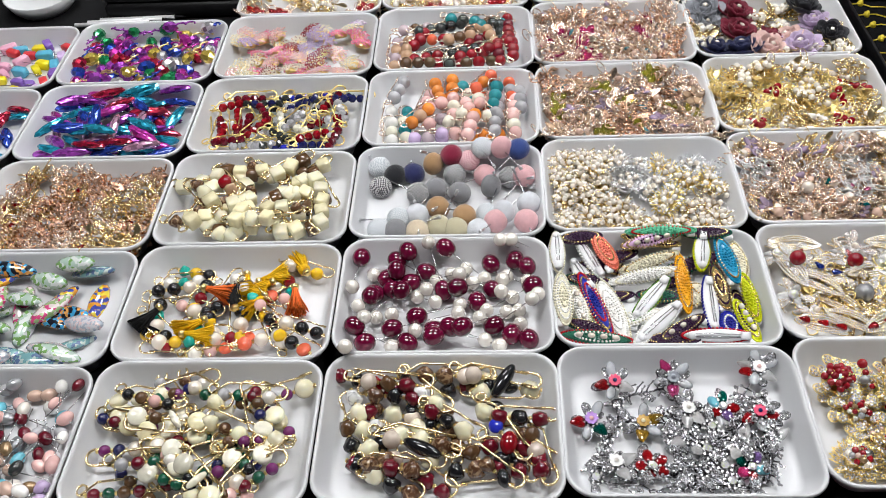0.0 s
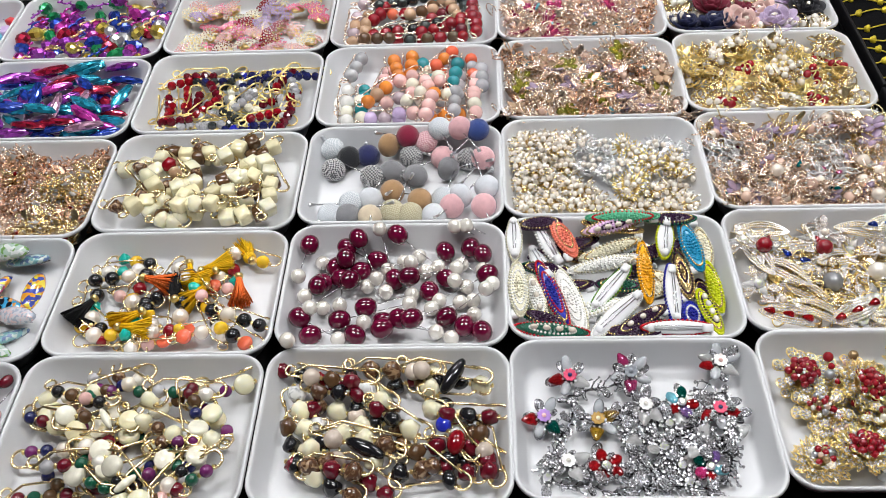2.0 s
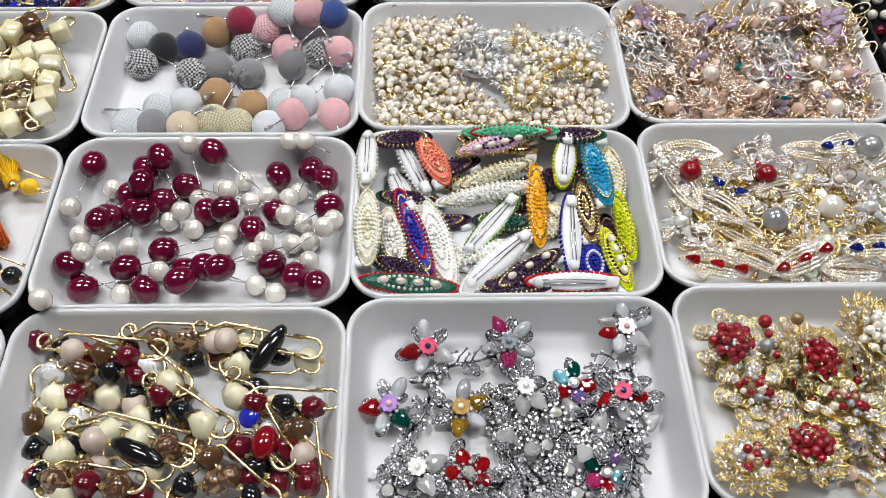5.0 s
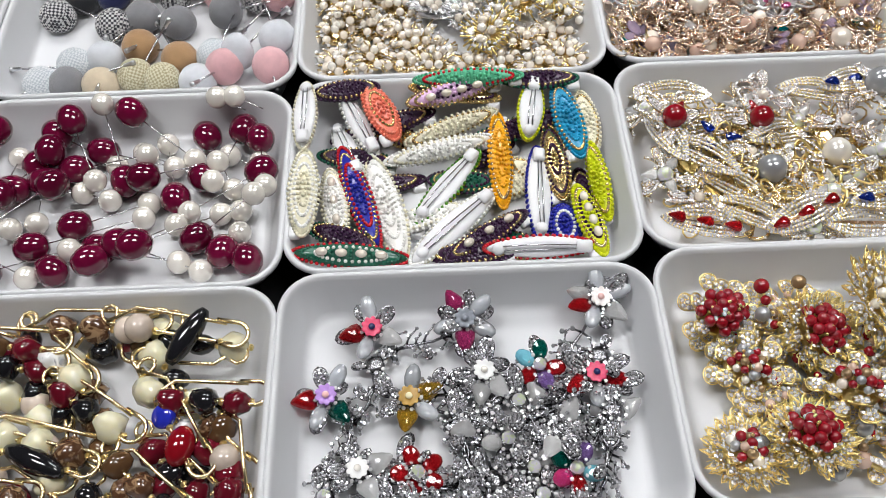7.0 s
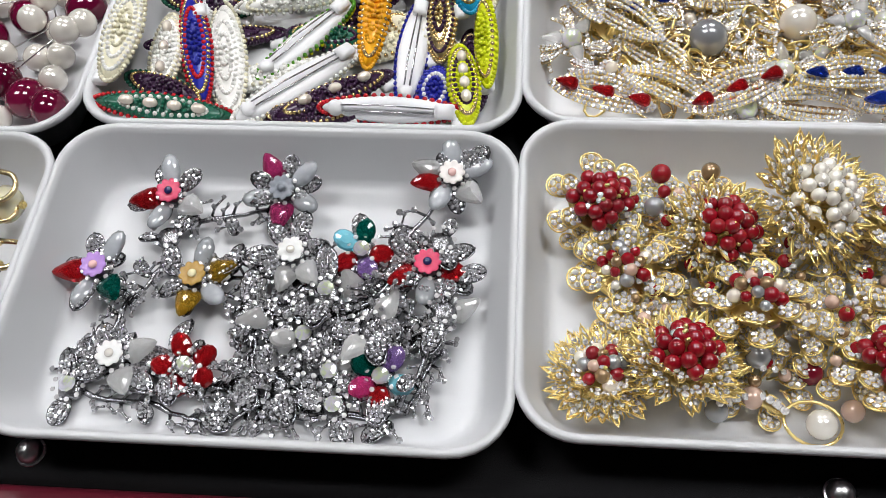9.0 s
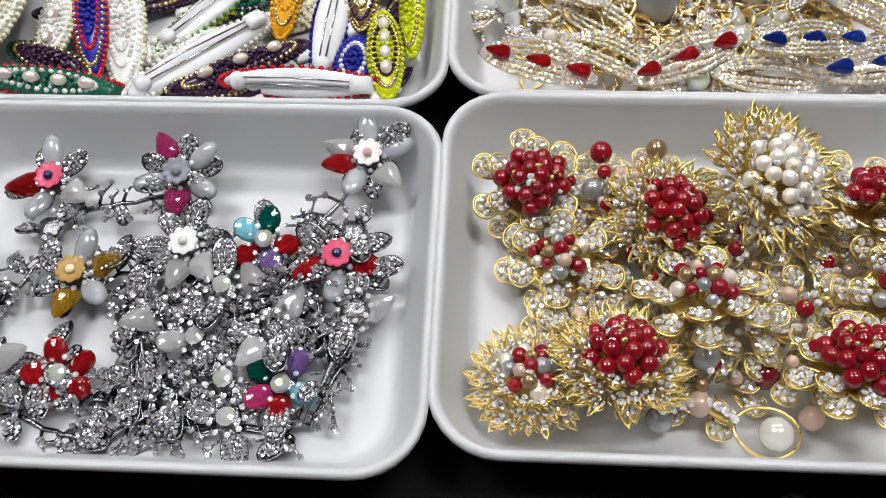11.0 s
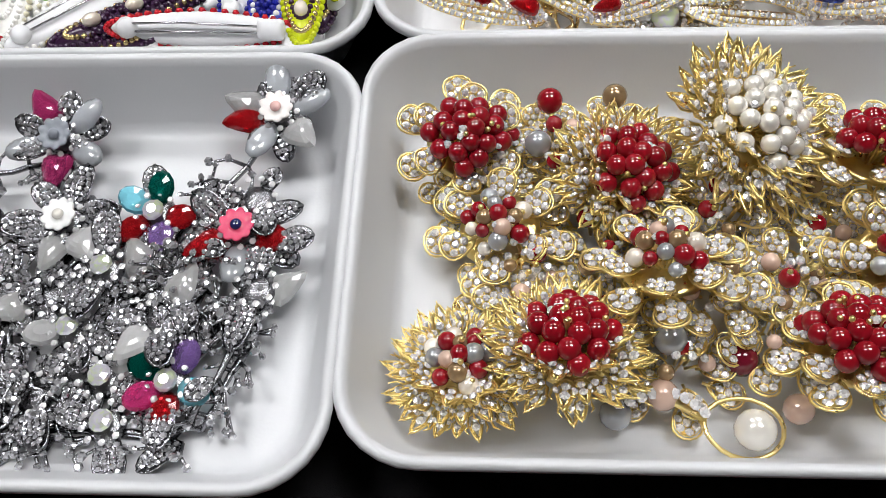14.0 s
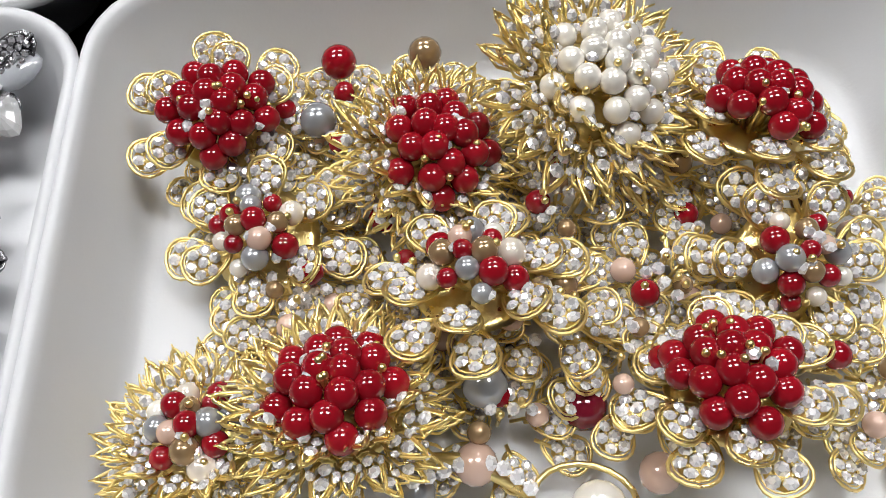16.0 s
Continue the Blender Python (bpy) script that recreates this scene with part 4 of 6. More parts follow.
for i in (*range(33, 45), 26, 27, 28, 29, 30, 31, 32, 25, 1, 3, 11, 24, 5, 6, 4, 0, 14, 15, 16, 17, 22, 20, 12, 13, 23, 10, 7, 9, 2, 8, 18, 19, 21):
    x0, y0, x1, y1, w, cols, pearls, fl = COVERS[i]
    x0, y0, x1, y1, w = x0 / 1000, y0 / 1000, x1 / 1000, y1 / 1000, w / 1000
    (x0, y0), (x1, y1) = hp.inside(x0, y0), hp.inside(x1, y1)
    z0, z1 = hp.rest([(x0, y0)] + along(x0, y0, x1, y1)[:2], w * 0.4, 0.005), hp.rest(along(x0, y0, x1, y1)[2:], w * 0.4, 0.005)
    d = math.hypot(x1 - x0, y1 - y0)
    names = [WORDS.get(k, k) for k in dict.fromkeys(cols.split())]
    lab = ("upturned white pin back edged with %s seed beads" % names[0]) if fl else "oval safety pin cover beaded in " + " and ".join(names[:2])
    lean = 40 if i in (5, 6, 7, 13, 21, 4) else random.uniform(-10, 14)
    a = math.degrees(math.atan2(y1 - y0, x1 - x0))
    if abs(a) > 90:
        a += 180
        z0, z1 = z1, z0
    pin_cover(hp.m @ at((x0 + x1) / 2, (y0 + y1) / 2, (z0 + z1) / 2 + (0.004 if lean > 30 else 0.001), 0, 0, a) @ at(0, 0, 0, lean, -math.degrees(math.atan2(max(-0.012, min(0.012, z1 - z0)), d)), 0), max(d, 0.035) * 1.15, w * 0.96, cols.split(), pearls, fl, lab, i)


# ---- maroon and pearl hat pins ----
DROP = lambda: lathe([(0, -0.82), (0.45, -0.80), (0.80, -0.55), (0.98, -0.12), (1.0, 0.15), (0.90, 0.52), (0.62, 0.84), (0.3, 0.97), (0, 1.0)], 18)
MAROON = [(-102, 54), (-59, 57), (-46, 60), (-1, 64), (52, 54), (80, 55), (94, 43), (-24, 43), (-84, 10), (-72, 33), (-59, 35), (-62, 16), (-52, 4), (-42, 27), (-4, 15), (14, 9), (53, 15), (98, 7), (-32, -25), (-59, -42), (-100, -46), (-88, -62), (-42, -62), (-11, -46),
          (-11, -62), (7, -50), (20, -56), (55, -39), (74, -51), (92, -60), (-86, -3), (35, -3)]
PEARLS = [(-22, 68), (5, 42), (-88, 42), (22, 50), (63, 72), (76, 78), (70, 37), (94, 27), (-13, 30), (15, 25), (30, 27), (44, 34), (65, 22), (63, 4), (76, 4), (-34, 6), (-23, 10), (-13, -2), (16, -6), (-107, 3), (-100, -14), (-80, -24), (-62, -20), (-90, -38), (-34, -44), (-59, -66), (46, -15), (69, -18),
          (83, -16), (104, -11), (97, -20), (84, -35), (44, -58), (60, -66), (14, -19), (38, -26)]
hp = Heap(0, 1, 0.35)
heads = []
for i, (x, y) in enumerate(MAROON):
    x, y = hp.inside(x / 1000, y / 1000, 0.002)
    heads.append((x, y, hp.rest([(x, y)], 0.010, 0.016)))
tops = []
for i, (x, y) in enumerate(PEARLS):
    x, y = hp.inside(x / 1000, y / 1000, 0.002)
    tops.append((x, y, hp.rest([(x, y)], 0.0075, 0.013) + 0.0088))
left = list(range(len(tops)))
for i, (x, y, z) in enumerate(heads):
    j = min(left, key=lambda q: abs(math.hypot(tops[q][0] - x, tops[q][1] - y) - 0.055))
    left.remove(j)
    p, q = Vector((x, y, z + 0.0108)), Vector(tops[j])
    d = (q - p).normalized()
    b = thing("hat_pin", "steel hat pin with a glossy maroon drop and a white pearl", "hat pin", hp.m, "maroon hat pins in the tray")
    turn = axis_turn(q, p)
    part("drop", shared("drop", DROP, "maroon_glass"), b, Matrix.Translation(p) @ turn @ at(s=(0.0110, 0.0110, 0.0134)), "glossy maroon glass drop")
    part("pearl", bead_mesh("pearl_white"), b, Matrix.Translation(q) @ at(s=0.0085))
    part("needle", Geo().add(tube([p, (p + q) / 2, q], 0.00045, 5)).mesh("needle", "steel"), b)
for j in left:
    b = thing("pin_stopper", "loose white pearl stopper of a hat pin", "pearl", hp.m @ at(*tops[j]), "loose pearls in the tray")
    part("pearl", bead_mesh("pearl_white"), b, at(s=0.0085))
    part("needle", Geo().add(tube([(0, 0, 0), (0.022, -0.012, -0.002)], 0.00045, 5)).mesh("needle", "steel"), b)
b = thing("pin_stopper", "white pearl stopper lying on the rims of two trays", "pearl", pose(-0.158, 0.569, TRAY_H + 0.009))
part("pearl", bead_mesh("pearl_white"), b, at(s=0.0085))


# ---- safety pins strung with beads ----
def nugget(seed):
    v, f = ball(10, 7)
    out = []
    for q in v:
        q = Vector(q)
        out.append(tuple(q * (1 + 0.40 * noise.noise(q * 1.15 + Vector((seed * 3.1, seed, 0))) - 0.06 * abs(q.x))))
    return out, f


def pebble_cube():
    return loft([round_rect(1.3, 1.3, 0.25, -0.95, 2), round_rect(1.7, 1.7, 0.25, -0.75, 2), round_rect(1.7, 1.7, 0.25, 0.75, 2), round_rect(1.3, 1.3, 0.25, 0.95, 2)])


SHAPES = {"ball": lambda: ball(14, 9), "nugget": lambda: nugget(1), "pebble": lambda: nugget(4), "drop": lambda: nugget(9), "cube": pebble_cube, "facet": lambda: faceted(8),
          "coin": lambda: lathe([(0, -0.42), (0.85, -0.40), (1.0, -0.2), (1.0, 0.2), (0.85, 0.40), (0, 0.42)], 16),
          "barrel": lambda: lathe([(0, -2.7), (0.35, -2.65), (0.62, -2.2), (0.88, -1.2), (1.0, 0.0), (0.88, 1.2), (0.62, 2.2), (0.35, 2.65), (0, 2.7)], 14),
          "oval": lambda: lathe([(0, -1.45), (0.5, -1.2), (0.85, -0.7), (1.0, 0.0), (0.85, 0.7), (0.5, 1.2), (0, 1.45)], 12)}
HALF = {"barrel": 2.7, "oval": 1.45, "coin": 1.0, "facet": 0.92}


def bead(kind, material):
    return shared("bead_" + kind, SHAPES[kind], material, kind not in ("facet",))


def pin_wire(L, w, r, seed):
    """The bent wire: a straight arm, a coil, a second arm that sags a little and ends in the clasp's loop."""
    rng = random.Random(seed)
    pts = [(L * 0.46, 0, 0), (L * 0.2, 0, 0), (-L * 0.2, 0, 0), (-L * 0.46, 0, 0)]
    for k in range(9):
        a = radians(-90 - 45 * k)
        pts.append((-L * 0.46 - 0.2 * w + w * 0.40 * math.cos(a), w * 0.42 + w * 0.42 * math.sin(a), 0.0006 * k / 4))
    sag = rng.uniform(-0.06, 0.08) * w
    pts += [(-L * 0.3, w * 0.95, 0.001), (0, w * 0.95 + sag, 0.0016), (L * 0.38, w * 0.9, 0.001)]
    g = Geo().add(tube(pts, r, 6))
    hook = [(L * 0.34, -w * 0.05, 0.0004)]
    for k in range(11):
        a = radians(-100 + 20 * k)
        hook.append((L * 0.46 + w * 0.62 * math.cos(a), w * 0.45 + w * 0.60 * math.sin(a), 0.0004))
    hook.append((L * 0.30, w * 1.02, 0.0004))
    return g.add(tube(hook, r * 1.15, 6))


WIRES = {}


def wire_meshes(L, w, r, metal):
    k = (round(L, 3), metal)
    if k not in WIRES:
        WIRES[k] = pin_wire(L, w, r, len(WIRES)).mesh("wire", metal)
    return WIRES[k]


def beaded_pin(m, L, w, string, metal, label, group, spacer=True, r=0.0008):
    """string: (shape, material, radius) for each bead on the straight arm."""
    b = thing("safety_pin", label, "safety pin", m, group)
    part("wire", wire_meshes(L, w, r, metal), b)
    total = sum(2 * q * HALF.get(s, 1.0) for s, _, q in string) + (0.0022 * (len(string) + 1) if spacer else 0)
    x = -total / 2
    sp = shared("spacer", lambda: lathe([(0, -0.45), (0.75, -0.45), (1.0, 0), (0.75, 0.45), (0, 0.45)], 8), "gold", False)
    for s, c, q in string:
        if spacer:
            part("spacer", sp, b, at(x + 0.0011, 0, 0, 0, 90, 0, 0.0025))
            x += 0.0022
        h = q * HALF.get(s, 1.0)
        turn = (random.uniform(0, 360), 90, 0) if s != "coin" else (random.uniform(-25, 25), 0, random.uniform(0, 90))
        part("bead", bead(s, c), b, at(x + h, 0, 0, *turn, q))
        x += 2 * h
    if spacer:
        part("spacer", sp, b, at(x + 0.0011, 0, 0, 0, 90, 0, 0.0025))
    return b


def scatter_pins(c, r, n, L, w, palette, per, metal, label, group, size, spots=None, spacer=True, wire_r=0.0008, order=None, seed=0, sink=0.55):
    """Pins in a heap. palette: (shape, material, size factor) choices."""
    rng = random.Random(seed)
    hp = Heap(c, r, sink)
    made = []
    cells = even_spots(n, rng, 0.088, 0.062)
    for i in range(n):
        if spots and i < len(spots):
            x0, y0, x1, y1 = [q / 1000 for q in spots[i]]
            x, y, a = (x0 + x1) / 2, (y0 + y1) / 2, math.degrees(math.atan2(y1 - y0, x1 - x0))
        else:
            x, y = cells[i][0] + hp.cx, cells[i][1] + hp.cy
            a = rng.choice((0, 0, 35, -35, 180) if abs(cells[i][1]) > 0.036 else (0, 90, 60, -60, 120, 180)) + rng.uniform(-22, 22)
            if order:
                x, y, a = order(i, rng)
        ca, sa = math.cos(radians(a)), math.sin(radians(a))
        x, y = hp.inside(x, y, 0.0)
        reach = L * 0.46
        x = min(max(x, hp.cx - 0.113 + abs(ca) * reach), hp.cx + 0.113 - abs(ca) * reach)
        y = min(max(y, hp.cy - 0.074 + abs(sa) * reach), hp.cy + 0.071 - abs(sa) * reach)
        pal = palette(i, rng) if callable(palette) else [rng.choice(palette) for _ in range(per)]
        rad = max(size * q[2] for q in pal)
        z = hp.rest(along(x - ca * reach, y - sa * reach, x + ca * reach, y + sa * reach, 7), rad * 0.9, rad * 1.1)
        made.append(beaded_pin(hp.m @ at(x, y, z + rad * 0.95, 0, 0, a) @ at(0, 0, 0, rng.uniform(-14, 22), rng.uniform(-5, 5), 0), L, w,
                               [(s, q, size * f) for s, q, f in pal], metal, label, group, spacer, wire_r))
    return hp, made


AGATE = [("nugget", "bead_jade", 0.95), ("oval", "bead_black", 0.7), ("pebble", "bead_brown", 0.9), ("pebble", "bead_jade", 1.05), ("nugget", "bead_jade", 1.0), ("pebble", "bead_jade", 0.95), ("nugget", "bead_red", 0.85), ("drop", "bead_wine", 0.85), ("nugget", "bead_banded", 1.0), ("pebble", "bead_marble", 0.95), ("drop", "bead_black", 0.85), ("ball", "bead_jasper", 0.9), ("drop", "bead_banded", 0.9), ("nugget", "bead_wine", 0.9), ("pebble", "bead_brown", 0.95), ("nugget", "bead_banded", 0.95), ("drop", "bead_black", 0.9), ("nugget", "bead_wine", 0.85)]
AG_SPOTS = [(-96, 2, -81, -44), (-84, 39, -16, 32), (-64, -3, 23, -27), (-37, 71, -8, 45), (52, -25, 72, -44), (-66, -45, -29, -51), (36, -36, 56, -53), (-100, 52, -14, 43), (-22, 23, 36, -16), (90, -12, 97, -48), (-48, 76, 52, 70), (72, 6, 100, 4), (35, 28, 78, -39)]


def agate_string(i, rng):
    return [rng.choice(AGATE) for _ in range(rng.choice((3, 4, 4)))]


hp, _ = scatter_pins(0, 0, 13, 0.072, 0.014, agate_string, 4, "pale_gold", "large gold safety pin strung with polished agate nuggets", "agate pins in the tray", 0.0100, None, True, 0.0013, None, 3, 0.85)
hp.sink = 0.8
for i, (x0, y0, x1, y1) in enumerate(AG_SPOTS + [(2, 64, 104, 40), (-84, -6, 28, -41)]):
    rng = random.Random(40 + i)
    x0, y0, x1, y1 = x0 / 1000, y0 / 1000, x1 / 1000, y1 / 1000
    d = max(0.066, min(0.088, math.hypot(x1 - x0, y1 - y0)))
    a = math.degrees(math.atan2(y1 - y0, x1 - x0))
    st = [rng.choice(AGATE) for _ in range(3)]
    if i >= 13:
        st = [("ball", "bead_jasper", 0.95), ("barrel", "bead_black", 0.76)]
    elif i == 12:
        st = [("pebble", "bead_jade", 1.0), ("coin", "bead_blue", 0.75), ("oval", "bead_red", 0.9)]
    x, y = hp.inside((x0 + x1) / 2, (y0 + y1) / 2, 0.0)
    ca, sa = math.cos(radians(a)) * d / 2, math.sin(radians(a)) * d / 2
    x = min(max(x, hp.cx - 0.113 + abs(ca)), hp.cx + 0.113 - abs(ca))
    y = min(max(y, hp.cy - 0.072 + abs(sa)), hp.cy + 0.066 - abs(sa))
    z = hp.rest(along(x - ca, y - sa, x + ca, y + sa, 7), 0.009, 0.007)
    beaded_pin(hp.m @ at(x, y, z + 0.0095, 0, 0, a) @ at(0, 0, 0, rng.uniform(-10, 20), 0, 0), round(d, 3), 0.0135, [(s, c, 0.0100 * f) for s, c, f in st], "pale_gold",
               "large gold safety pin strung with polished agate nuggets", "agate pins in the tray", True, 0.0013)

BEIGE = [("coin", "bead_jade", 1.2), ("coin", "bead_ivory", 1.1), ("coin", "bead_cream", 1.1), ("ball", "bead_jade", 0.95), ("coin", "bead_ivory", 1.15), ("coin", "bead_jade", 1.15), ("ball", "pearl_cream", 0.9), ("ball", "bead_navy", 0.7), ("ball", "bead_wine", 0.72), ("ball", "bead_green", 0.7), ("ball", "bead_pink", 0.75), ("ball", "bead_plum", 0.7), ("barrel", "bead_ivory", 0.46), ("ball", "bead_grey", 0.75), ("nugget", "bead_jade", 1.0), ("ball", "bead_brown", 0.75), ("ball", "bead_navy", 0.72), ("ball", "bead_black", 0.72), ("ball", "bead_wine", 0.75), ("ball", "bead_green", 0.72), ("ball", "pearl_white", 0.85), ("ball", "bead_banded", 0.75)]
scatter_pins(-1, 0, 36, 0.072, 0.015, BEIGE, 4, "pale_gold", "gold safety pin strung with cream, pearl and dark beads", "cream bead pins in the tray", 0.0090, None, True, 0.0011, None, 5, 0.85)
CUBES = [("cube", "bead_jade", 0.95), ("cube", "bead_cream", 1.0), ("cube", "bead_jade", 1.0), ("nugget", "bead_jade", 1.0), ("cube", "bead_brown", 0.85), ("drop", "bead_banded", 0.85), ("cube", "bead_cream", 0.9)]
scatter_pins(-1, 2, 28, 0.066, 0.013, lambda i, rng: [rng.choice(CUBES) for _ in range(3)] if i not in (20, 23) else [("cube", "bead_jade", 0.9), ("drop", "bead_red", 0.9), ("nugget", "bead_tan", 0.8)],
             3, "pale_gold", "gold safety pin strung with pale yellow stone cubes", "stone cube pins in the tray", 0.0102, None, False, 0.0007, None, 6)
def laid_pins(c, r, rows, L, w, shape, size, per, metal, label, group, wire_r, seed, sink=0.7):
    """Pins laid out by hand: (x, y, angle, colours) in millimetres and degrees from the tray's middle."""
    rng = random.Random(seed)
    hp = Heap(c, r, sink)
    for x, y, a, cols in rows:
        cols = cols.split()
        x, y, a = hp.cx + x / 1000 + rng.uniform(-0.003, 0.003), hp.cy + y / 1000 + rng.uniform(-0.003, 0.003), a + rng.uniform(-9, 9)
        ca, sa = math.cos(radians(a)) * L * 0.46, math.sin(radians(a)) * L * 0.46
        z = hp.rest(along(x - ca, y - sa, x + ca, y + sa, 7), size * 0.9, size * 1.1)
        string = [(shape, "bead_" + cols[k % len(cols)], size * rng.uniform(0.94, 1.06)) for k in range(per)]
        beaded_pin(hp.m @ at(x, y, z + size * 0.95, 0, 0, a) @ at(0, 0, 0, rng.uniform(-14, 22), rng.uniform(-5, 5), 0), L, w, string, metal, label, group, False, wire_r)


DARK_PINS = [(-90, 0, 100, "wine"), (-84, -20, 100, "red"), (-70, 20, 95, "red"), (-62, -22, 110, "wine red"), (-52, 0, 95, "wine"), (-78, 44, 20, "red"), (-40, 46, 10, "charcoal navy"), (-44, -50, 5, "grey"), (-14, -54, 0, "grey charcoal"),
             (20, -54, 3, "navy blue"), (56, -56, 2, "navy"), (84, -50, 80, "wine"), (10, 60, 0, "navy blue"), (44, 58, -4, "navy"), (76, 56, -6, "blue navy"), (90, 40, 10, "navy"), (-14, 40, 60, "charcoal"), (-6, 10, 40, "charcoal grey"),
             (14, 22, -50, "grey"), (30, 0, 20, "ivory grey"), (48, 28, 100, "grey charcoal"), (60, 2, 30, "wine red"), (40, -26, 160, "ivory"), (70, -22, 95, "grey"), (88, -10, 75, "wine"), (-20, -24, 30, "grey"), (4, -34, 150, "charcoal"),
             (-32, 22, 120, "wine"), (-34, -14, 60, "red"), (24, 40, 30, "navy"), (66, 36, 60, "red wine"), (84, 12, 110, "grey"), (0, -8, 100, "ivory"), (-58, 54, 0, "wine"), (20, -8, 60, "grey"), (52, -40, 20, "red"), (-70, -46, 10, "wine")]
laid_pins(-1, 3, DARK_PINS, 0.066, 0.014, "facet", 0.0066, 4, "gold", "thin gold safety pin strung with dark red or navy cut beads", "dark bead pins in the tray", 0.0011, 7)
PASTEL_PINS = [(-88, -6, 92, "white"), (-84, -40, 95, "white ivory"), (-62, 0, 92, "teal"), (-62, -36, 100, "ivory teal"), (-40, 34, 85, "pink"), (-22, 46, 96, "orange"), (2, 50, 86, "orange"), (-78, 50, 80, "grey"), (26, 44, 120, "teal ivory"), (44, 40, 110, "coral"), (44, 58, 60, "coral orange"),
               (62, 40, 95, "teal"), (84, 46, 85, "coral grey"), (-16, 16, 20, "pink"), (18, 14, 10, "ivory pink"), (40, 12, 30, "pink"), (-14, -18, 25, "pink mauve"), (14, -16, 5, "ivory"), (36, -20, 165, "ivory orange"), (46, -44, 20, "orange"), (-30, -54, 2, "lilac mauve"), (6, -56, 0, "lilac pink"),
               (-46, -14, 60, "orange tan"), (64, -2, 88, "grey"), (64, -38, 92, "grey"), (86, 6, 90, "pink"), (86, -36, 88, "pink ivory"), (98, 20, 86, "grey"), (26, -44, 80, "pink"), (60, 16, 85, "teal")]
laid_pins(0, 3, PASTEL_PINS, 0.062, 0.013, "ball", 0.0094, 3, "rose_gold", "gold safety pin strung with three round pastel beads", "pastel bead pins in the tray", 0.0009, 8)
MATT_PINS = [(-92, 0, 92, "mauve tan"), (-90, -36, 95, "tan mauve"), (-72, 0, 88, "tan"), (-70, -34, 92, "tan"), (-54, 14, 70, "red"), (-36, 40, 10, "charcoal"), (-34, 14, 15, "red coral"), (-6, 48, 25, "charcoal black"), (-20, -12, 10, "black"), (-44, -40, 20, "red"), (6, 20, 30, "tan brown"),
             (14, -18, 15, "black charcoal"), (30, -30, 25, "red"), (38, 46, 35, "brown tan"), (58, 52, 10, "teal charcoal"), (40, 12, 30, "red wine"), (56, 14, 110, "tan"), (72, 28, 92, "charcoal"), (66, -14, 30, "red"), (84, 44, 88, "red wine"), (86, 4, 92, "red"), (88, -32, 90, "red"),
             (70, -40, 92, "red wine"), (-4, -52, 5, "red charcoal"), (36, -54, 0, "brown red"), (-64, 48, 20, "mauve brown"), (14, 58, 0, "teal charcoal"), (-52, -56, 0, "brown")]
laid_pins(0, 4, MATT_PINS, 0.066, 0.014, "ball", 0.0094, 3, "rose_gold", "gold safety pin with round matt red, brown and black beads", "matt bead pins in the tray", 0.0010, 9)


# ---- tassel pins ----
def tassel(material, seed):
    rng = random.Random(seed)
    g = Geo()
    for k in range(240):
        a, s = rng.uniform(0, 6.283), rng.uniform(0.2, 1.0)
        q = Vector((math.cos(a) * s, math.sin(a) * s, 0))
        g.add(tube([q * 0.0012, q * 0.0028 + Vector((0, 0, -0.008)), q * 0.0080 + Vector((0, 0, -0.019 - rng.uniform(0, 0.002)))], 0.00036, 3))
    return g.mesh("tassel", "thread_" + material)


TASSELS = {k: tassel(k, i) for i, k in enumerate(("yellow", "black", "orange", "green"))}
TAS = [("ball", "pearl_cream", 0.95), ("ball", "pearl_white", 0.9), ("ball", "bead_black", 0.95), ("ball", "bead_yellow", 0.85), ("ball", "bead_pink", 0.8), ("ball", "bead_black", 0.9), ("coin", "bead_coral", 0.9), ("nugget", "bead_turquoise", 0.75), ("ball", "pearl_cream", 1.0), ("ball", "bead_red", 0.85), ("ball", "pearl_white", 0.95), ("ball", "bead_black", 0.85), ("ball", "pearl_cream", 0.9), ("ball", "bead_yellow", 0.8)]
hp, pins = scatter_pins(-1, 1, 26, 0.064, 0.013, TAS, 3, "pale_gold", "gold safety pin with pearls and bright beads", "tassel pins in the tray", 0.0090, None, True, 0.0009, None, 11, 0.85)
for i, (x, y, a, col) in enumerate([(-84, -20, 140, "black"), (-40, 10, 260, "orange"), (4, 40, 190, "yellow"), (22, 22, 300, "yellow"), (34, 2, 130, "yellow"), (40, 22, 110, "yellow"), (-26, -40, 110, "yellow"), (-50, -58, 270, "yellow"), (4, -22, 20, "black"), (78, 36, 30, "yellow"), (66, 16, 190, "orange"), (-2, 6, 280, "yellow")]):
    x, y = hp.inside(x / 1000, y / 1000, 0.004)
    z = hp.rest([(x, y)], 0.007, 0.005)
    b = thing("tassel_charm", "short %s thread tassel on a gold ring among the pins" % col, "tassel", hp.m @ at(x, y, z + 0.012, 0, 0, a) @ at(0, 0, 0, 78, 0, 0, 1.75), "tassels in the tray")
    part("tassel", TASSELS[col], b)
    part("band", shared("band", lambda: lathe([(0.0016, -0.002), (0.0026, -0.0018), (0.0026, 0.0008), (0.0012, 0.0016), (0, 0.0016)], 10), "gold"), b)


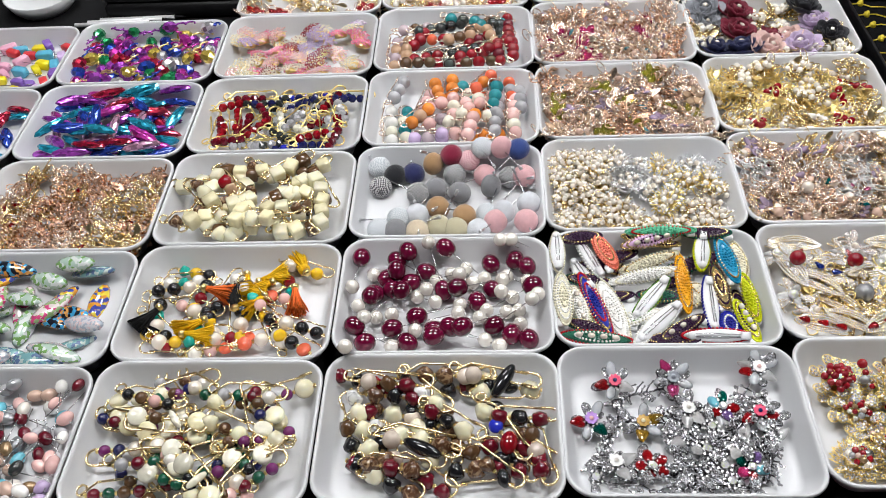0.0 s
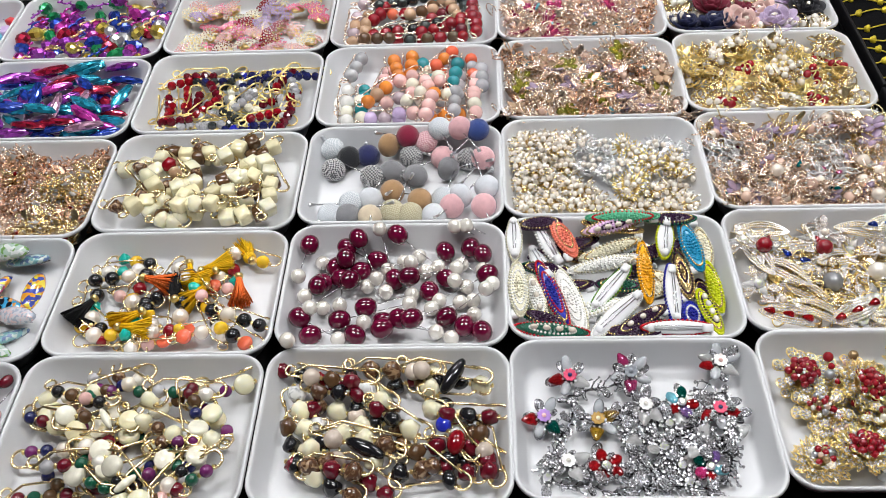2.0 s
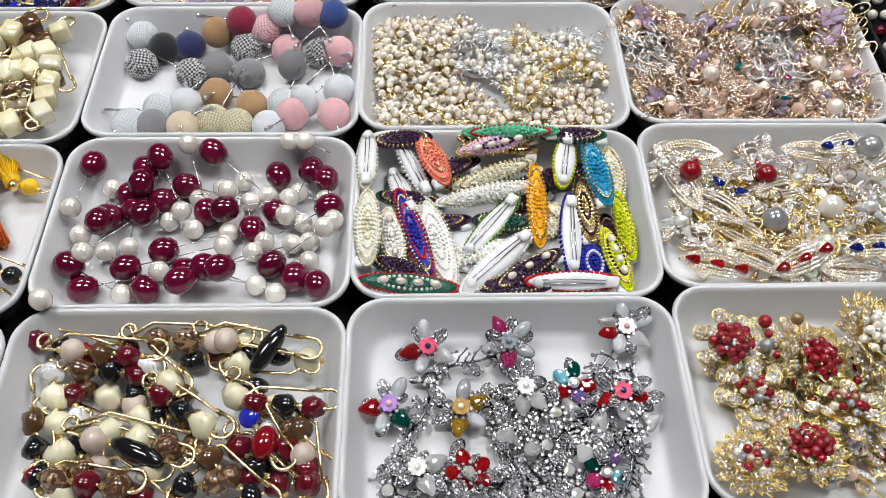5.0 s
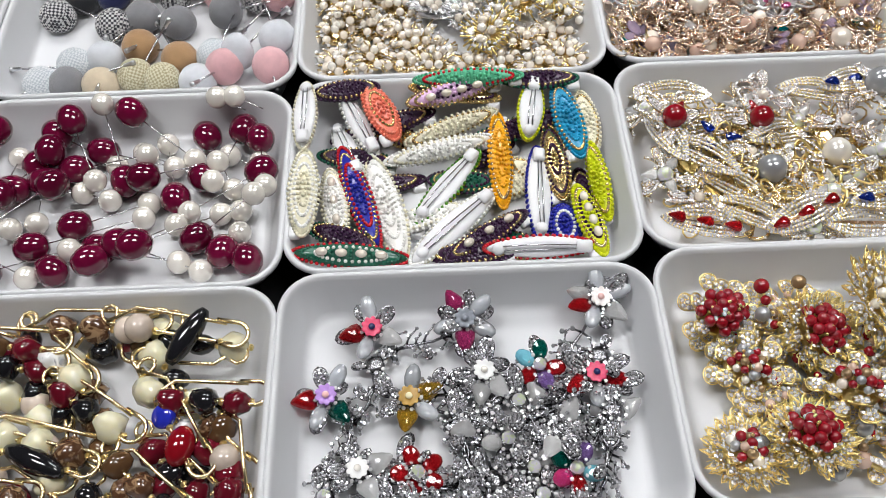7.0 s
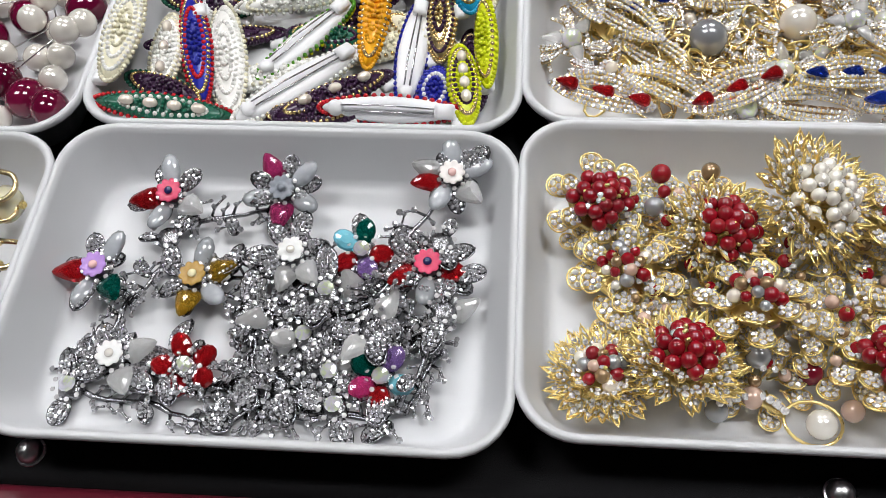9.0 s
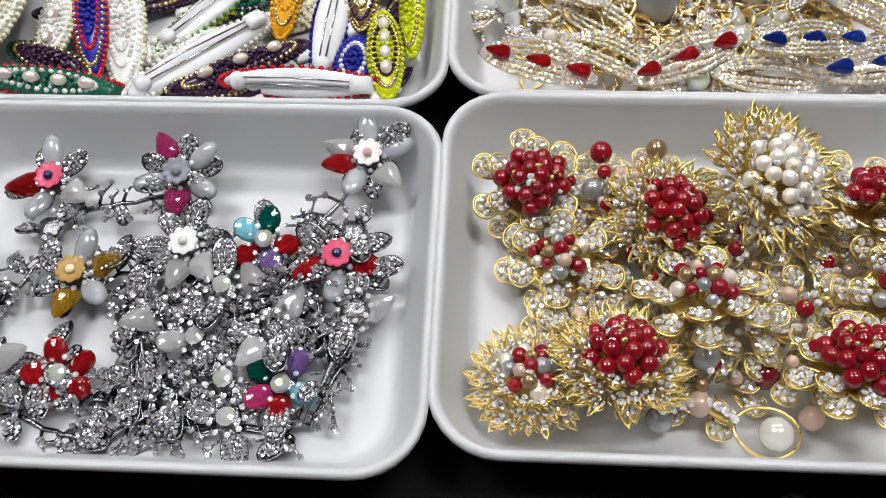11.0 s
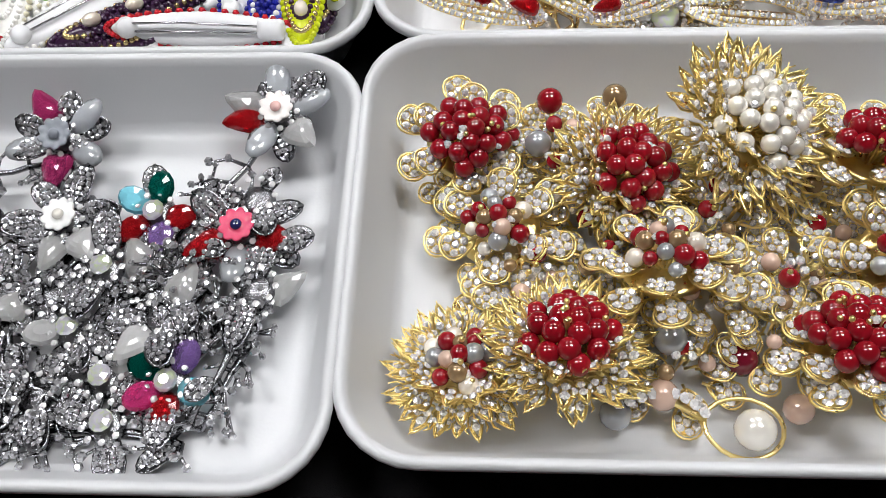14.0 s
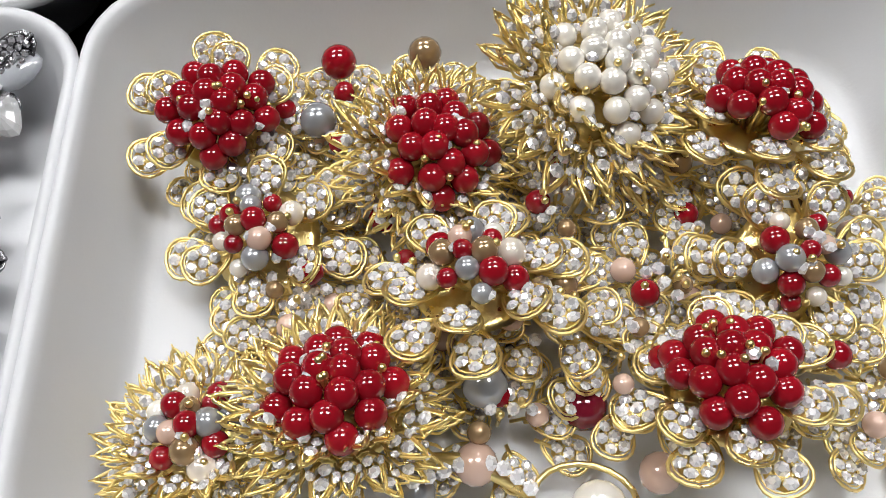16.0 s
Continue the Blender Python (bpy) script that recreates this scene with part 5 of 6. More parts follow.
# ---- fabric button pins ----
BUTTONS = [(-74, 43, "velvet_black"), (-50, 48, "velvet_navy"), (-24, 57, "velvet_tan"), (1, 64, "velvet_crimson"), (24, 60, "check_pink"), (42, 70, "check_pale"), (67, 66, "velvet_pink"), (90, 66, "velvet_royal"), (-92, 22, "check_black"), (5, 44, "check_black"), (45, 41, "velvet_pink"), (78, 37, "check_black"),
           (96, 31, "velvet_pink"), (-19, 17, "velvet_grey"), (12, 9, "velvet_grey"), (52, 16, "velvet_grey"), (-42, 8, "check_black"), (-15, -20, "velvet_tan"), (19, -35, "velvet_tan"), (-64, -40, "check_pale"), (-41, -34, "velvet_pale"), (-88, -58, "check_pale"), (-66, -62, "velvet_grey"),
           (-39, -64, "velvet_cream"), (-13, -55, "check_khaki"), (37, -62, "velvet_pale"), (48, -35, "check_pale"), (58, -50, "velvet_pink"), (69, -37, "velvet_pale"), (96, -54, "velvet_pink"), (9, -60, "check_khaki"), (-96, 57, "check_pale"), (100, -27, "velvet_pale")]
CLOTH = {"velvet_black": "black velvet", "velvet_navy": "navy velvet", "velvet_tan": "tan suede", "velvet_crimson": "crimson velvet", "check_pink": "pink checked cloth", "check_pale": "pale grey checked cloth", "velvet_pink": "pink velvet", "velvet_royal": "blue velvet",
         "check_black": "black and white houndstooth cloth", "velvet_grey": "grey satin", "check_khaki": "khaki checked cloth", "velvet_pale": "pale grey cloth", "velvet_cream": "cream suede"}
hp = Heap(0, 2, 0.5)
for i, (x, y, c) in enumerate(BUTTONS):
    rng = random.Random(i)
    x, y = hp.inside(x / 1000, y / 1000, 0.004)
    z = hp.rest([(x, y)], 0.009, 0.007)
    lean = rng.uniform(15, 38) if i not in (2, 6, 15, 27, 28) else 68
    way = rng.uniform(-50, 50)
    up = z + 0.0068 + 0.008 * math.sin(radians(lean))
    b = thing("button_pin", "stick pin with a domed button in " + CLOTH[c], "stick pin", hp.m @ at(x, y, up, 0, 0, way), "fabric button pins in the tray")
    part("button", shared("button", lambda: lathe([(0, -0.28), (0.85, -0.26), (0.98, -0.12), (1.0, 0.05), (0.93, 0.36), (0.72, 0.62), (0.4, 0.78), (0, 0.83)], 20), c), b, at(0, 0, 0, lean, 0, 0, 0.0152))
    a = rng.uniform(0, 6.28)
    ex, ey = math.cos(a) * 0.048, math.sin(a) * 0.048
    wx, wy = hp.inside(x + ex, y + ey, 0.008)
    p = Matrix.Rotation(-radians(way), 3, "Z") @ Vector((wx - x, wy - y, rng.uniform(-0.002, 0.012)))
    part("needle", Geo().add(tube([(0, 0, -0.002), p * 0.5, p], 0.0009, 5)).mesh("needle", "steel"), b)
    part("clutch", shared("clutch", lambda: lathe([(0, 0), (0.0017, 0), (0.0017, 0.006), (0.0022, 0.0062), (0.0022, 0.009), (0, 0.0095)], 10), "silver"), b, Matrix.Translation(p) @ axis_turn((0, 0, 0), p))


# ---- straight pins with small heads ----
def head_pins(c, r, n, heads, label, group, size, shape="ball", seed=0, L=0.045):
    rng = random.Random(seed)
    hp = Heap(c, r, 0.75)
    for i, (ex, ey) in enumerate(even_spots(n, rng, 0.106, 0.073)):
        x, y = hp.inside(ex + hp.cx, ey + hp.cy, 0.006)
        z = hp.rest([(x, y)], size, size * 1.6)
        a = rng.uniform(0, 6.28)
        wx, wy = hp.inside(x + math.cos(a) * L, y + math.sin(a) * L, 0.006)
        mat_name = heads[i % len(heads)]
        b = thing("head_pin", label, "pin", hp.m @ at(x, y, z + size), group)
        d = Vector((wx - x, wy - y, rng.uniform(-0.004, 0.006)))
        k = rng.uniform(0.85, 1.15)
        stretch = (k * size, k * size, k * size * (1.35 if shape != "box" else 1.6))
        # Foil heads have split faces too, for the glints painted into their colour.
        me = shared("foil_head", lambda: facets(faceted(8)), mat_name, False) if "foil" in mat_name else bead("cube" if shape == "box" else "ball", mat_name)
        part("head", me, b, axis_turn((0, 0, 0), d) @ at(s=stretch))
        if "foil" in mat_name:
            coil = [d * (0.1 + 0.9 * q / 14) + Vector((math.sin(q * 1.1), math.cos(q * 1.1), 0.6)) * 0.0035 for q in range(15)]
            part("needle", Geo().add(tube(coil, 0.0016, 5)).mesh("needle", ("foil_purple", "foil_magenta", "gold", "foil_blue")[i % 4]), b)
        else:
            part("needle", Geo().add(tube([(0, 0, 0), d], 0.0005, 4)).mesh("needle", "steel"), b)


head_pins(-2, 0, 124, ["pearl_pink", "bead_grey", "bead_pink", "bead_white", "pearl_grey", "bead_wine", "bead_lilac", "pearl_white", "bead_aqua", "bead_charcoal", "pearl_bronze"], "steel pin with a small pastel drop head", "pastel head pins in the tray", 0.0066, "ball", 21)
head_pins(-3, 4, 46, ["plastic_pink", "plastic_red", "plastic_yellow", "plastic_aqua", "plastic_violet", "plastic_pink", "plastic_lilac"], "steel pin with a bright plastic block head", "plastic head pins in the tray", 0.0075, "box", 22)
head_pins(-2, 4, 70, ["foil_purple", "foil_magenta", "foil_gold", "foil_red", "foil_green", "foil_blue", "foil_purple", "foil_silver"], "metal pin with a shiny foil bead head", "foil bead pins in the tray", 0.0098, "ball", 23)


# ---- padded oval clips ----
def crumpled(shape):
    """Foil stretched over a pad: small crumpled faces, split so that each gets its own painted glint in the colour."""
    v, f = shape
    return facets(([tuple(Vector(q) + noise.noise_vector(Vector(q) * 420) * 0.0012) for q in v], f))


def oval_clip(m, cover, L, w, label, group):
    b = thing("hair_clip", label, "hair clip", m, group)
    foil = cover.startswith("foil")
    part("pad", shared("clip_pad_%d" % round(L * 1000), lambda: (crumpled if foil else tuple)(loft([oval_pts(L / 2, w / 2, 18, 0.0, 0.85), oval_pts(L / 2, w / 2, 18, 0.002, 1.0), oval_pts(L / 2, w / 2, 18, 0.0055, 0.88), oval_pts(L / 2, w / 2, 18, 0.0078, 0.5), oval_pts(L / 2, w / 2, 18, 0.0083, 0.15)])), cover, not foil), b)
    part("snap", shared("snap_%d" % round(L * 1000), lambda: tube([(-L * 0.42, w * 0.2, -0.0006), (L * 0.3, w * 0.26, -0.0012), (L * 0.46, 0, -0.0006), (L * 0.3, -w * 0.26, -0.0012), (-L * 0.42, -w * 0.2, -0.0006)], 0.0007, 5), "steel"), b)


def scatter_clips(c, r, n, covers, label, group, seed, L=0.052, w=0.02, spread=1.0):
    rng = random.Random(seed)
    hp = Heap(c, r, 0.6)
    for i, (ex, ey) in enumerate(even_spots(n, rng, 1, 1)):
        a = rng.uniform(0, 180) if abs(ey) < 0.6 else rng.uniform(-35, 35)
        ca, sa = math.cos(radians(a)), math.sin(radians(a))
        x = hp.cx + ex * (0.11 - abs(ca) * L * 0.48) * spread
        y = hp.cy + ey * (0.078 - abs(sa) * L * 0.48) * spread
        z = hp.rest(along(x - ca * L * 0.4, y - sa * L * 0.4, x + ca * L * 0.4, y + sa * L * 0.4), w * 0.45, 0.0085)
        oval_clip(hp.m @ at(x, y, z + 0.001, 0, 0, a) @ at(0, 0, 0, rng.uniform(-35, 35), rng.uniform(-12, 12), 0), covers[i % len(covers)], L, w, label, group)


scatter_clips(-2, 1, 30, ["print_sea", "print_leaf", "print_night", "print_pearl", "print_sea", "print_rose", "print_fire", "print_pearl", "print_leaf"], "padded oval hair clip in lacquered printed glitter cloth", "printed clips in the tray", 31, 0.058, 0.0225)
scatter_clips(-2, 3, 80, ["foil_aqua", "foil_magenta", "foil_blue", "foil_purple", "foil_aqua", "foil_pink", "foil_blue", "foil_aqua", "foil_purple", "foil_red"], "padded oval hair clip in crinkled metallic foil", "foil clips in the tray", 32, 0.056, 0.017)
scatter_clips(-3, 3, 36, ["foil_blue", "foil_red", "foil_aqua", "foil_blue", "foil_red"], "padded oval hair clip in crinkled metallic foil", "foil clips in the tray", 33, 0.046, 0.018)


# ---- wire sprig brooches ----
def curl(rng, reach, turns=1.2):
    a0, s = rng.uniform(0, 6.28), rng.choice((-1, 1))
    pts, x, y = [], 0.0, 0.0
    a = a0
    for k in range(9):
        pts.append((x, y, 0.005 + 0.006 * math.sin(k * 0.7 + a0)))
        x, y = x + math.cos(a) * reach / 8, y + math.sin(a) * reach / 8
        a += s * turns * 0.22 * (1 + k * 0.22)
    return pts


def sprig_brooch(metal, pearls, gems, seed, label, group, size=0.029, petals=None, loops=11):
    """A brooch of curled wires and crystal leaves, with pearls or a stone flower."""
    rng = random.Random(seed)
    b = thing("sprig_brooch", label, "brooch", pose(0, 0, 0), group)
    g = Geo()
    ends = []
    for k in range(loops):
        p = curl(rng, size * rng.uniform(0.9, 1.5))
        g.add(tube(p, 0.0015, 5))
        ends.append(p)
    for k in range(3):
        cx, cy, q = rng.uniform(-1, 1) * size * 0.6, rng.uniform(-1, 1) * size * 0.6, rng.uniform(0.004, 0.007)
        g.add(tube([(cx + q * math.cos(a), cy + q * 0.7 * math.sin(a), 0.003 + 0.002 * math.cos(a)) for a in np.linspace(0, 6.283, 13)[:-1]], 0.0006, 5, True))
    g.add(lathe([(0, 0), (0.004, 0.0), (0.0045, 0.001), (0.003, 0.002), (0, 0.0022)], 8))
    stones = Geo()
    for p in ends:
        for k in (4, 8):
            lm = at(*p[k], rng.uniform(-30, 30), rng.uniform(-40, 10), rng.uniform(0, 360))
            l, w = rng.choice(((0.018, 0.0052), (0.014, 0.0045), (0.021, 0.0058)))
            if k == 4 and rng.random() < 0.3:
                g.add(leaf_shape(l, w), lm)
            else:
                g.add(tube([(l * (0.5 - 0.5 * math.cos(a)), w * math.sin(a), 0.001 * math.sin(a)) for a in np.linspace(0, 6.283, 11)[:-1]], 0.00085, 4, True), lm)
                stones.add(cut_stone(6), lm @ at(l * 0.55, 0, 0.0006, s=0.0016))
    part("branch", g.mesh("branch", metal), b, None, "", "stuff")
    for p in ends:
        for q in p[2::4]:
            stones.add(cut_stone(6), at(q[0], q[1], q[2] + 0.0012, rng.uniform(-20, 20), rng.uniform(-20, 20), 0, 0.0013))
    part("pave", stones.mesh("pave", "crystal", False), b, None, "", "stuff")
    for k, (c, r) in enumerate(pearls):
        a = 2.4 * k + seed
        d = 0.0 if len(pearls) == 1 else 0.0065 * math.sqrt(k + 0.3)
        part("pearl", bead_mesh(c), b, at(d * math.cos(a), d * math.sin(a), 0.011 + r * 0.6, s=r * 1.3))
    for k, c in enumerate(gems):
        if petals:
            part("petal_stone", OVAL(c), b, at(0, 0, 0.008, 0, 0, 360 * k / len(gems)) @ at(0.0092, 0, 0.004, 0, -12, 0, (0.0082, 0.0060, 0.004)))
        else:
            p = ends[k % len(ends)][6]
            part("gem", PEAR(c), b, at(p[0], p[1], p[2] + 0.0022, rng.uniform(-20, 20), rng.uniform(-20, 20), rng.uniform(0, 360), 0.0066))
    return b


def spread_brooches(c, r, kinds, n, seed, reach=0.017, thick=0.006, sink=0.7, tilt=24, spread=1.0, lift=0.0):
    """The brooches of one tray: each kind is built once and laid again and again on the heap."""
    rng = random.Random(seed)
    hp = Heap(c, r, sink)
    used = set()
    for i, (ex, ey) in enumerate(even_spots(n, rng, 0.106 * spread, 0.073 * spread)):
        k = i % len(kinds)
        x, y = hp.inside(hp.cx + ex, hp.cy + ey, 0.010)
        z = hp.rest([(x, y)], reach, thick)
        m = hp.m @ at(x, y, z + lift, 0, 0, rng.uniform(0, 360)) @ at(0, 0, 0, rng.uniform(-tilt, tilt), rng.uniform(-tilt, tilt), 0)
        if kinds[k] not in used and kinds[k].matrix_basis.translation.length < 1e-6:
            kinds[k].matrix_basis = m
            used.add(kinds[k])
        else:
            copy_thing(kinds[k], m)
    return hp


RG = "rose gold brooches in the tray"
spread_brooches(2, 2, [
    sprig_brooch("rose_gold", [("pearl_cream", 0.0062)], ["gem_lilac"] * 2, 1, "rose gold sprig brooch with a large cream pearl", RG),
    sprig_brooch("pale_gold", [], ["gem_lilac"] * 5, 2, "gold brooch with a flower of lilac stones", RG, petals=True),
    sprig_brooch("rose_gold", [], ["gem_peach", "gem_clear"], 3, "rose gold wire sprig brooch with pale crystals", RG),
    sprig_brooch("rose_gold", [("pearl_pink", 0.005), ("pearl_cream", 0.0045)], ["gem_teal", "gem_teal"], 4, "rose gold brooch with pearls and turquoise stones", RG),
    sprig_brooch("silver", [], ["gem_pink", "gem_clear"], 5, "silvery leaf brooch with pink stones", RG),
    sprig_brooch("rose_gold", [], [], 6, "rose gold crystal twig brooch", RG, loops=10)], 54, 51, 0.016, 0.0105, 0.72, 34, 1.0)
RG1 = "rose gold flower brooches in the tray"
spread_brooches(1, 3, [
    sprig_brooch("rose_gold", [], ["gem_lilac"] * 5, 11, "rose gold brooch with a lilac stone flower", RG1, petals=True),
    sprig_brooch("rose_gold", [], ["gem_olive"] * 5, 12, "rose gold brooch with a yellow stone flower", RG1, petals=True),
    sprig_brooch("copper_gold", [], ["gem_aqua"], 13, "copper coloured wire brooch with a blue stone", RG1, loops=10),
    sprig_brooch("rose_gold", [("pearl_pink", 0.004)], [], 14, "rose gold twig brooch with one pink pearl", RG1, loops=10),
    sprig_brooch("rose_gold", [], ["gem_peach"] * 5, 15, "rose gold brooch with a peach stone flower", RG1, petals=True)], 44, 52, 0.016, 0.0105, 0.72, 34)
RG2 = "fine rose gold brooches in the tray"
spread_brooches(1, 4, [
    sprig_brooch("rose_gold", [], ["gem_lilac", "gem_clear"], 21, "rose gold brooch with fine curled wires", RG2, loops=10),
    sprig_brooch("copper_gold", [("pearl_cream", 0.004)], ["gem_green"], 22, "copper coloured brooch with a pearl and green stone", RG2),
    sprig_brooch("rose_gold", [], ["gem_pink"] * 5, 23, "rose gold brooch with a bright pink stone flower", RG2, petals=True),
    sprig_brooch("rose_gold", [("pearl_pink", 0.0035)], ["gem_aqua"], 24, "rose gold brooch with a pearl and blue stone", RG2, loops=10)], 40, 53, 0.016, 0.0105, 0.72, 34)
GS = "small gold pearl brooches in the tray"
PW = "pearl_white"
spread_brooches(2, 3, [
    sprig_brooch("pale_gold", [(PW, 0.0036)] * 7, [], 31, "gold sprig brooch with a cluster of white pearls", GS, 0.023),
    sprig_brooch("gold", [("pearl_cream", 0.0034)] * 4, [], 32, "gold leaf brooch with cream pearls", GS, 0.023),
    sprig_brooch("pale_gold", [], [], 33, "gold twig brooch with crystal leaves", GS, 0.023, loops=10),
    sprig_brooch("gold", [("bead_red", 0.0042)] * 4, [], 34, "gold brooch with a cluster of red beads", GS, 0.023),
    sprig_brooch("pale_gold", [(PW, 0.003)] * 3, [], 35, "gold twig brooch with three small pearls", GS, 0.023, loops=9),
    sprig_brooch("gold", [], [], 36, "gold wire leaf brooch", GS, 0.023, loops=11),
    sprig_brooch("pale_gold", [(PW, 0.0036)] * 5, [], 37, "gold brooch with five white pearls", GS, 0.023)], 42, 54, 0.015, 0.0105, 0.72, 32)
CT = "small copper tone brooches in the tray"
spread_brooches(-2, 2, [
    sprig_brooch("copper_gold", [], [], 41, "small copper toned leaf brooch", CT, 0.019, loops=10),
    sprig_brooch("rose_gold", [], ["gem_clear"], 42, "small rose gold brooch with a clear stone", CT, 0.019, loops=9),
    sprig_brooch("copper_gold", [], [], 43, "small copper toned twig brooch", CT, 0.019, loops=11),
    sprig_brooch("pale_gold", [], ["gem_red"], 44, "small pale gold brooch with a red stone", CT, 0.019),
    sprig_brooch("pale_gold", [], ["gem_clear"] * 3, 45, "small pale gold crystal brooch", CT, 0.019)], 56, 55, 0.013, 0.0090, 0.72, 32)
FR = "assorted brooches in the far trays"
far_kinds = [sprig_brooch("pale_gold", [(PW, 0.004)] * 4, [], 61, "pale gold brooch with white pearls", FR), sprig_brooch("rose_gold", [], ["gem_red"] * 5, 62, "rose gold brooch with a red stone flower", FR, petals=True),
             sprig_brooch("gold", [("pearl_pink", 0.004)] * 3, ["gem_pink"], 63, "gold brooch with pink pearls", FR)]
for c in (-1, 0, 1, 2):
    spread_brooches(c, 5, far_kinds, 14, 70 + c, 0.017, 0.006, 0.7, 24)


# ---- crystal barrettes and large pearl brooches ----
def pave_band(points, r, size, material, metal, closed=False):
    g = Geo().add(tube(points, r, 6, closed))
    st = Geo()
    p = [Vector(q) for q in points] + ([Vector(points[0])] if closed else [])
    carry = 0.0
    for a, b in zip(p, p[1:]):
        d = (b - a).length
        t = carry
        while t < d:
            q = a.lerp(b, t / d)
            k = len(st.v)
            st.add(cut_stone(6), at(q.x, q.y, q.z + r * 0.8, 24 * math.sin(k * 2.3), 24 * math.sin(k * 3.7 + 1), 0, size))
            t += size * 1.95
        carry = t - d
    return g, st


def gather(dst, src, m=None):
    dst.add((np.concatenate(src.v), src.f), m)


def swirl_brooch(seed, centre, rad, gems, label, group="crystal brooches in the tray", bands=6, metal="pale_gold"):
    rng = random.Random(seed)
    b = thing("crystal_brooch", label, "brooch", pose(0, 0, 0), group)
    work, rows = Geo(), Geo()
    for k in range(bands + 4):
        a0 = 6.283 * k / bands + rng.uniform(-0.3, 0.3)
        q = rng.uniform(0.016, 0.027)
        wide = rng.uniform(0.004, 0.009)
        pts = []
        for j in range(11):
            t = j / 10
            x, y = 0.004 + q * t, wide * math.sin(math.pi * t) * (1 if k % 2 else -1)
            pts.append((x * math.cos(a0) - y * math.sin(a0), x * math.sin(a0) + y * math.cos(a0), 0.003 + 0.006 * math.sin(math.pi * t) * (k % 2)))
        g, st = pave_band(pts, 0.0011, 0.0013, "crystal", metal)
        gather(work, g)
        gather(rows, st)
    if centre:
        pts = [(rad * 1.55 * math.cos(a), rad * 1.55 * math.sin(a), 0.005) for a in np.linspace(0, 6.283, 17)[:-1]]
        g, st = pave_band(pts, 0.0012, 0.0017, "crystal", metal, True)
        gather(work, g)
        gather(rows, st)
        part("pearl", bead_mesh(centre), b, at(0, 0, 0.004 + rad * 0.75, s=rad))
    part("wirework", work.mesh("wirework", metal), b, None, "", "stuff")
    part("pave", rows.mesh("pave", "crystal", False), b, None, "", "stuff")
    for k in range(3):
        leaf(b, at(0, 0, 0.004, 0, 0, 120 * k + 20 * seed) @ at(0.008, 0, 0, 10, -8, 0), metal, 0)
    for k, c in enumerate(gems):
        a = 2.2 * k + seed
        part("gem", PEAR(c), b, at(0.011 * math.cos(a), 0.011 * math.sin(a), 0.009, 0, 0, math.degrees(a), (0.0062, 0.0062, 0.0052)))
    return b


def bar_barrette(seed, gems, label, L=0.058):
    b = thing("crystal_barrette", label, "hair barrette", pose(0, 0, 0), "crystal barrettes in the tray")
    work, rows = Geo(), Geo()
    for k, w in enumerate((-0.0100, -0.0068, -0.0034, 0.0034, 0.0068, 0.0100)):
        pts = [(L * (t - 0.5), w * math.sin(math.pi * t) ** 0.7, 0.004 + 0.006 * math.sin(math.pi * t)) for t in np.linspace(0.0, 1.0, 13)]
        g, st = pave_band(pts, 0.0010, 0.0013, "crystal", "pale_gold")
        gather(work, g)
        gather(rows, st)
    part("wirework", work.mesh("wirework", "gold"), b, None, "", "stuff")
    part("pave", rows.mesh("pave", "crystal", False), b, None, "", "stuff")
    part("clip", Geo().add(box(L * 0.8, 0.006, 0.0016, 0.0006)).mesh("clip", "rose_gold"), b)
    for k, c in enumerate(gems):
        part("gem", PEAR(c), b, at(L * (0.16 + 0.68 * k / max(1, len(gems) - 1) - 0.5), 0, 0.0105, 0, 0, 180, 0.0062))
    return b


CK = {"r": swirl_brooch(1, "bead_red", 0.0092, ["gem_red"], "pale gold crystal brooch with one large red bead"), "g": swirl_brooch(2, "pearl_grey", 0.0112, [], "pale gold crystal brooch with a large grey pearl", bands=8),
      "w": swirl_brooch(3, "pearl_white", 0.0108, [], "pale gold crystal brooch with a large white pearl", bands=8), "b": swirl_brooch(4, None, 0, ["gem_blue"] * 3, "pale gold crystal brooch with three blue stones"),
      "c": swirl_brooch(5, "crystal_ab", 0.006, ["gem_clear"] * 3, "gold crystal brooch with clear stones"), "B": bar_barrette(6, ["gem_red"] * 3, "rose gold crystal barrette with three red stones"),
      "L": bar_barrette(7, ["gem_blue"] * 3, "rose gold crystal barrette with three blue stones"), "N": bar_barrette(8, [], "plain rose gold crystal barrette"), "t": swirl_brooch(9, "pearl_cream", 0.004, [], "rose gold flower brooch with a small pearl", metal="rose_gold")}
CRY = [(-60, 50, "N", 10), (-20, 20, "t", 0), (20, 50, "c", 0), (-70, -20, "t", 0), (50, -10, "c", 0), (0, -60, "c", 0), (90, -40, "t", 0), (-96, 60, "c", 0), (36, 66, "N", -20), (-91, -2, "c", 0), (-74, 68, "N", -12), (-42, -13, "N", -35), (27, -19, "c", 40), (1, 33, "N", 20), (-40, -41, "N", -20), (34, -58, "N", 4), (61, 70, "L", 12), (90, 20, "c", 0), (90, -20, "N", -50), (-84, 30, "N", -70), (92, 50, "N", 30), (-20, 62, "c", 0), (50, 40, "t", 0), (86, -56, "L", 0), (-60, 8, "N", -45), (10, -30, "c", 0),
       ]
CRY += [(-77, -53, "B", -8), (-5, -47, "B", 22), (53, -42, "L", 8), (-82, 41, "r", 0), (-13, 45, "r", 50), (-4, 66, "t", 20), (-48, 27, "b", 0), (-12, -1, "g", 0), (35, 14, "w", 20), (73, 58, "g", 70), (64, 4, "c", 10)]
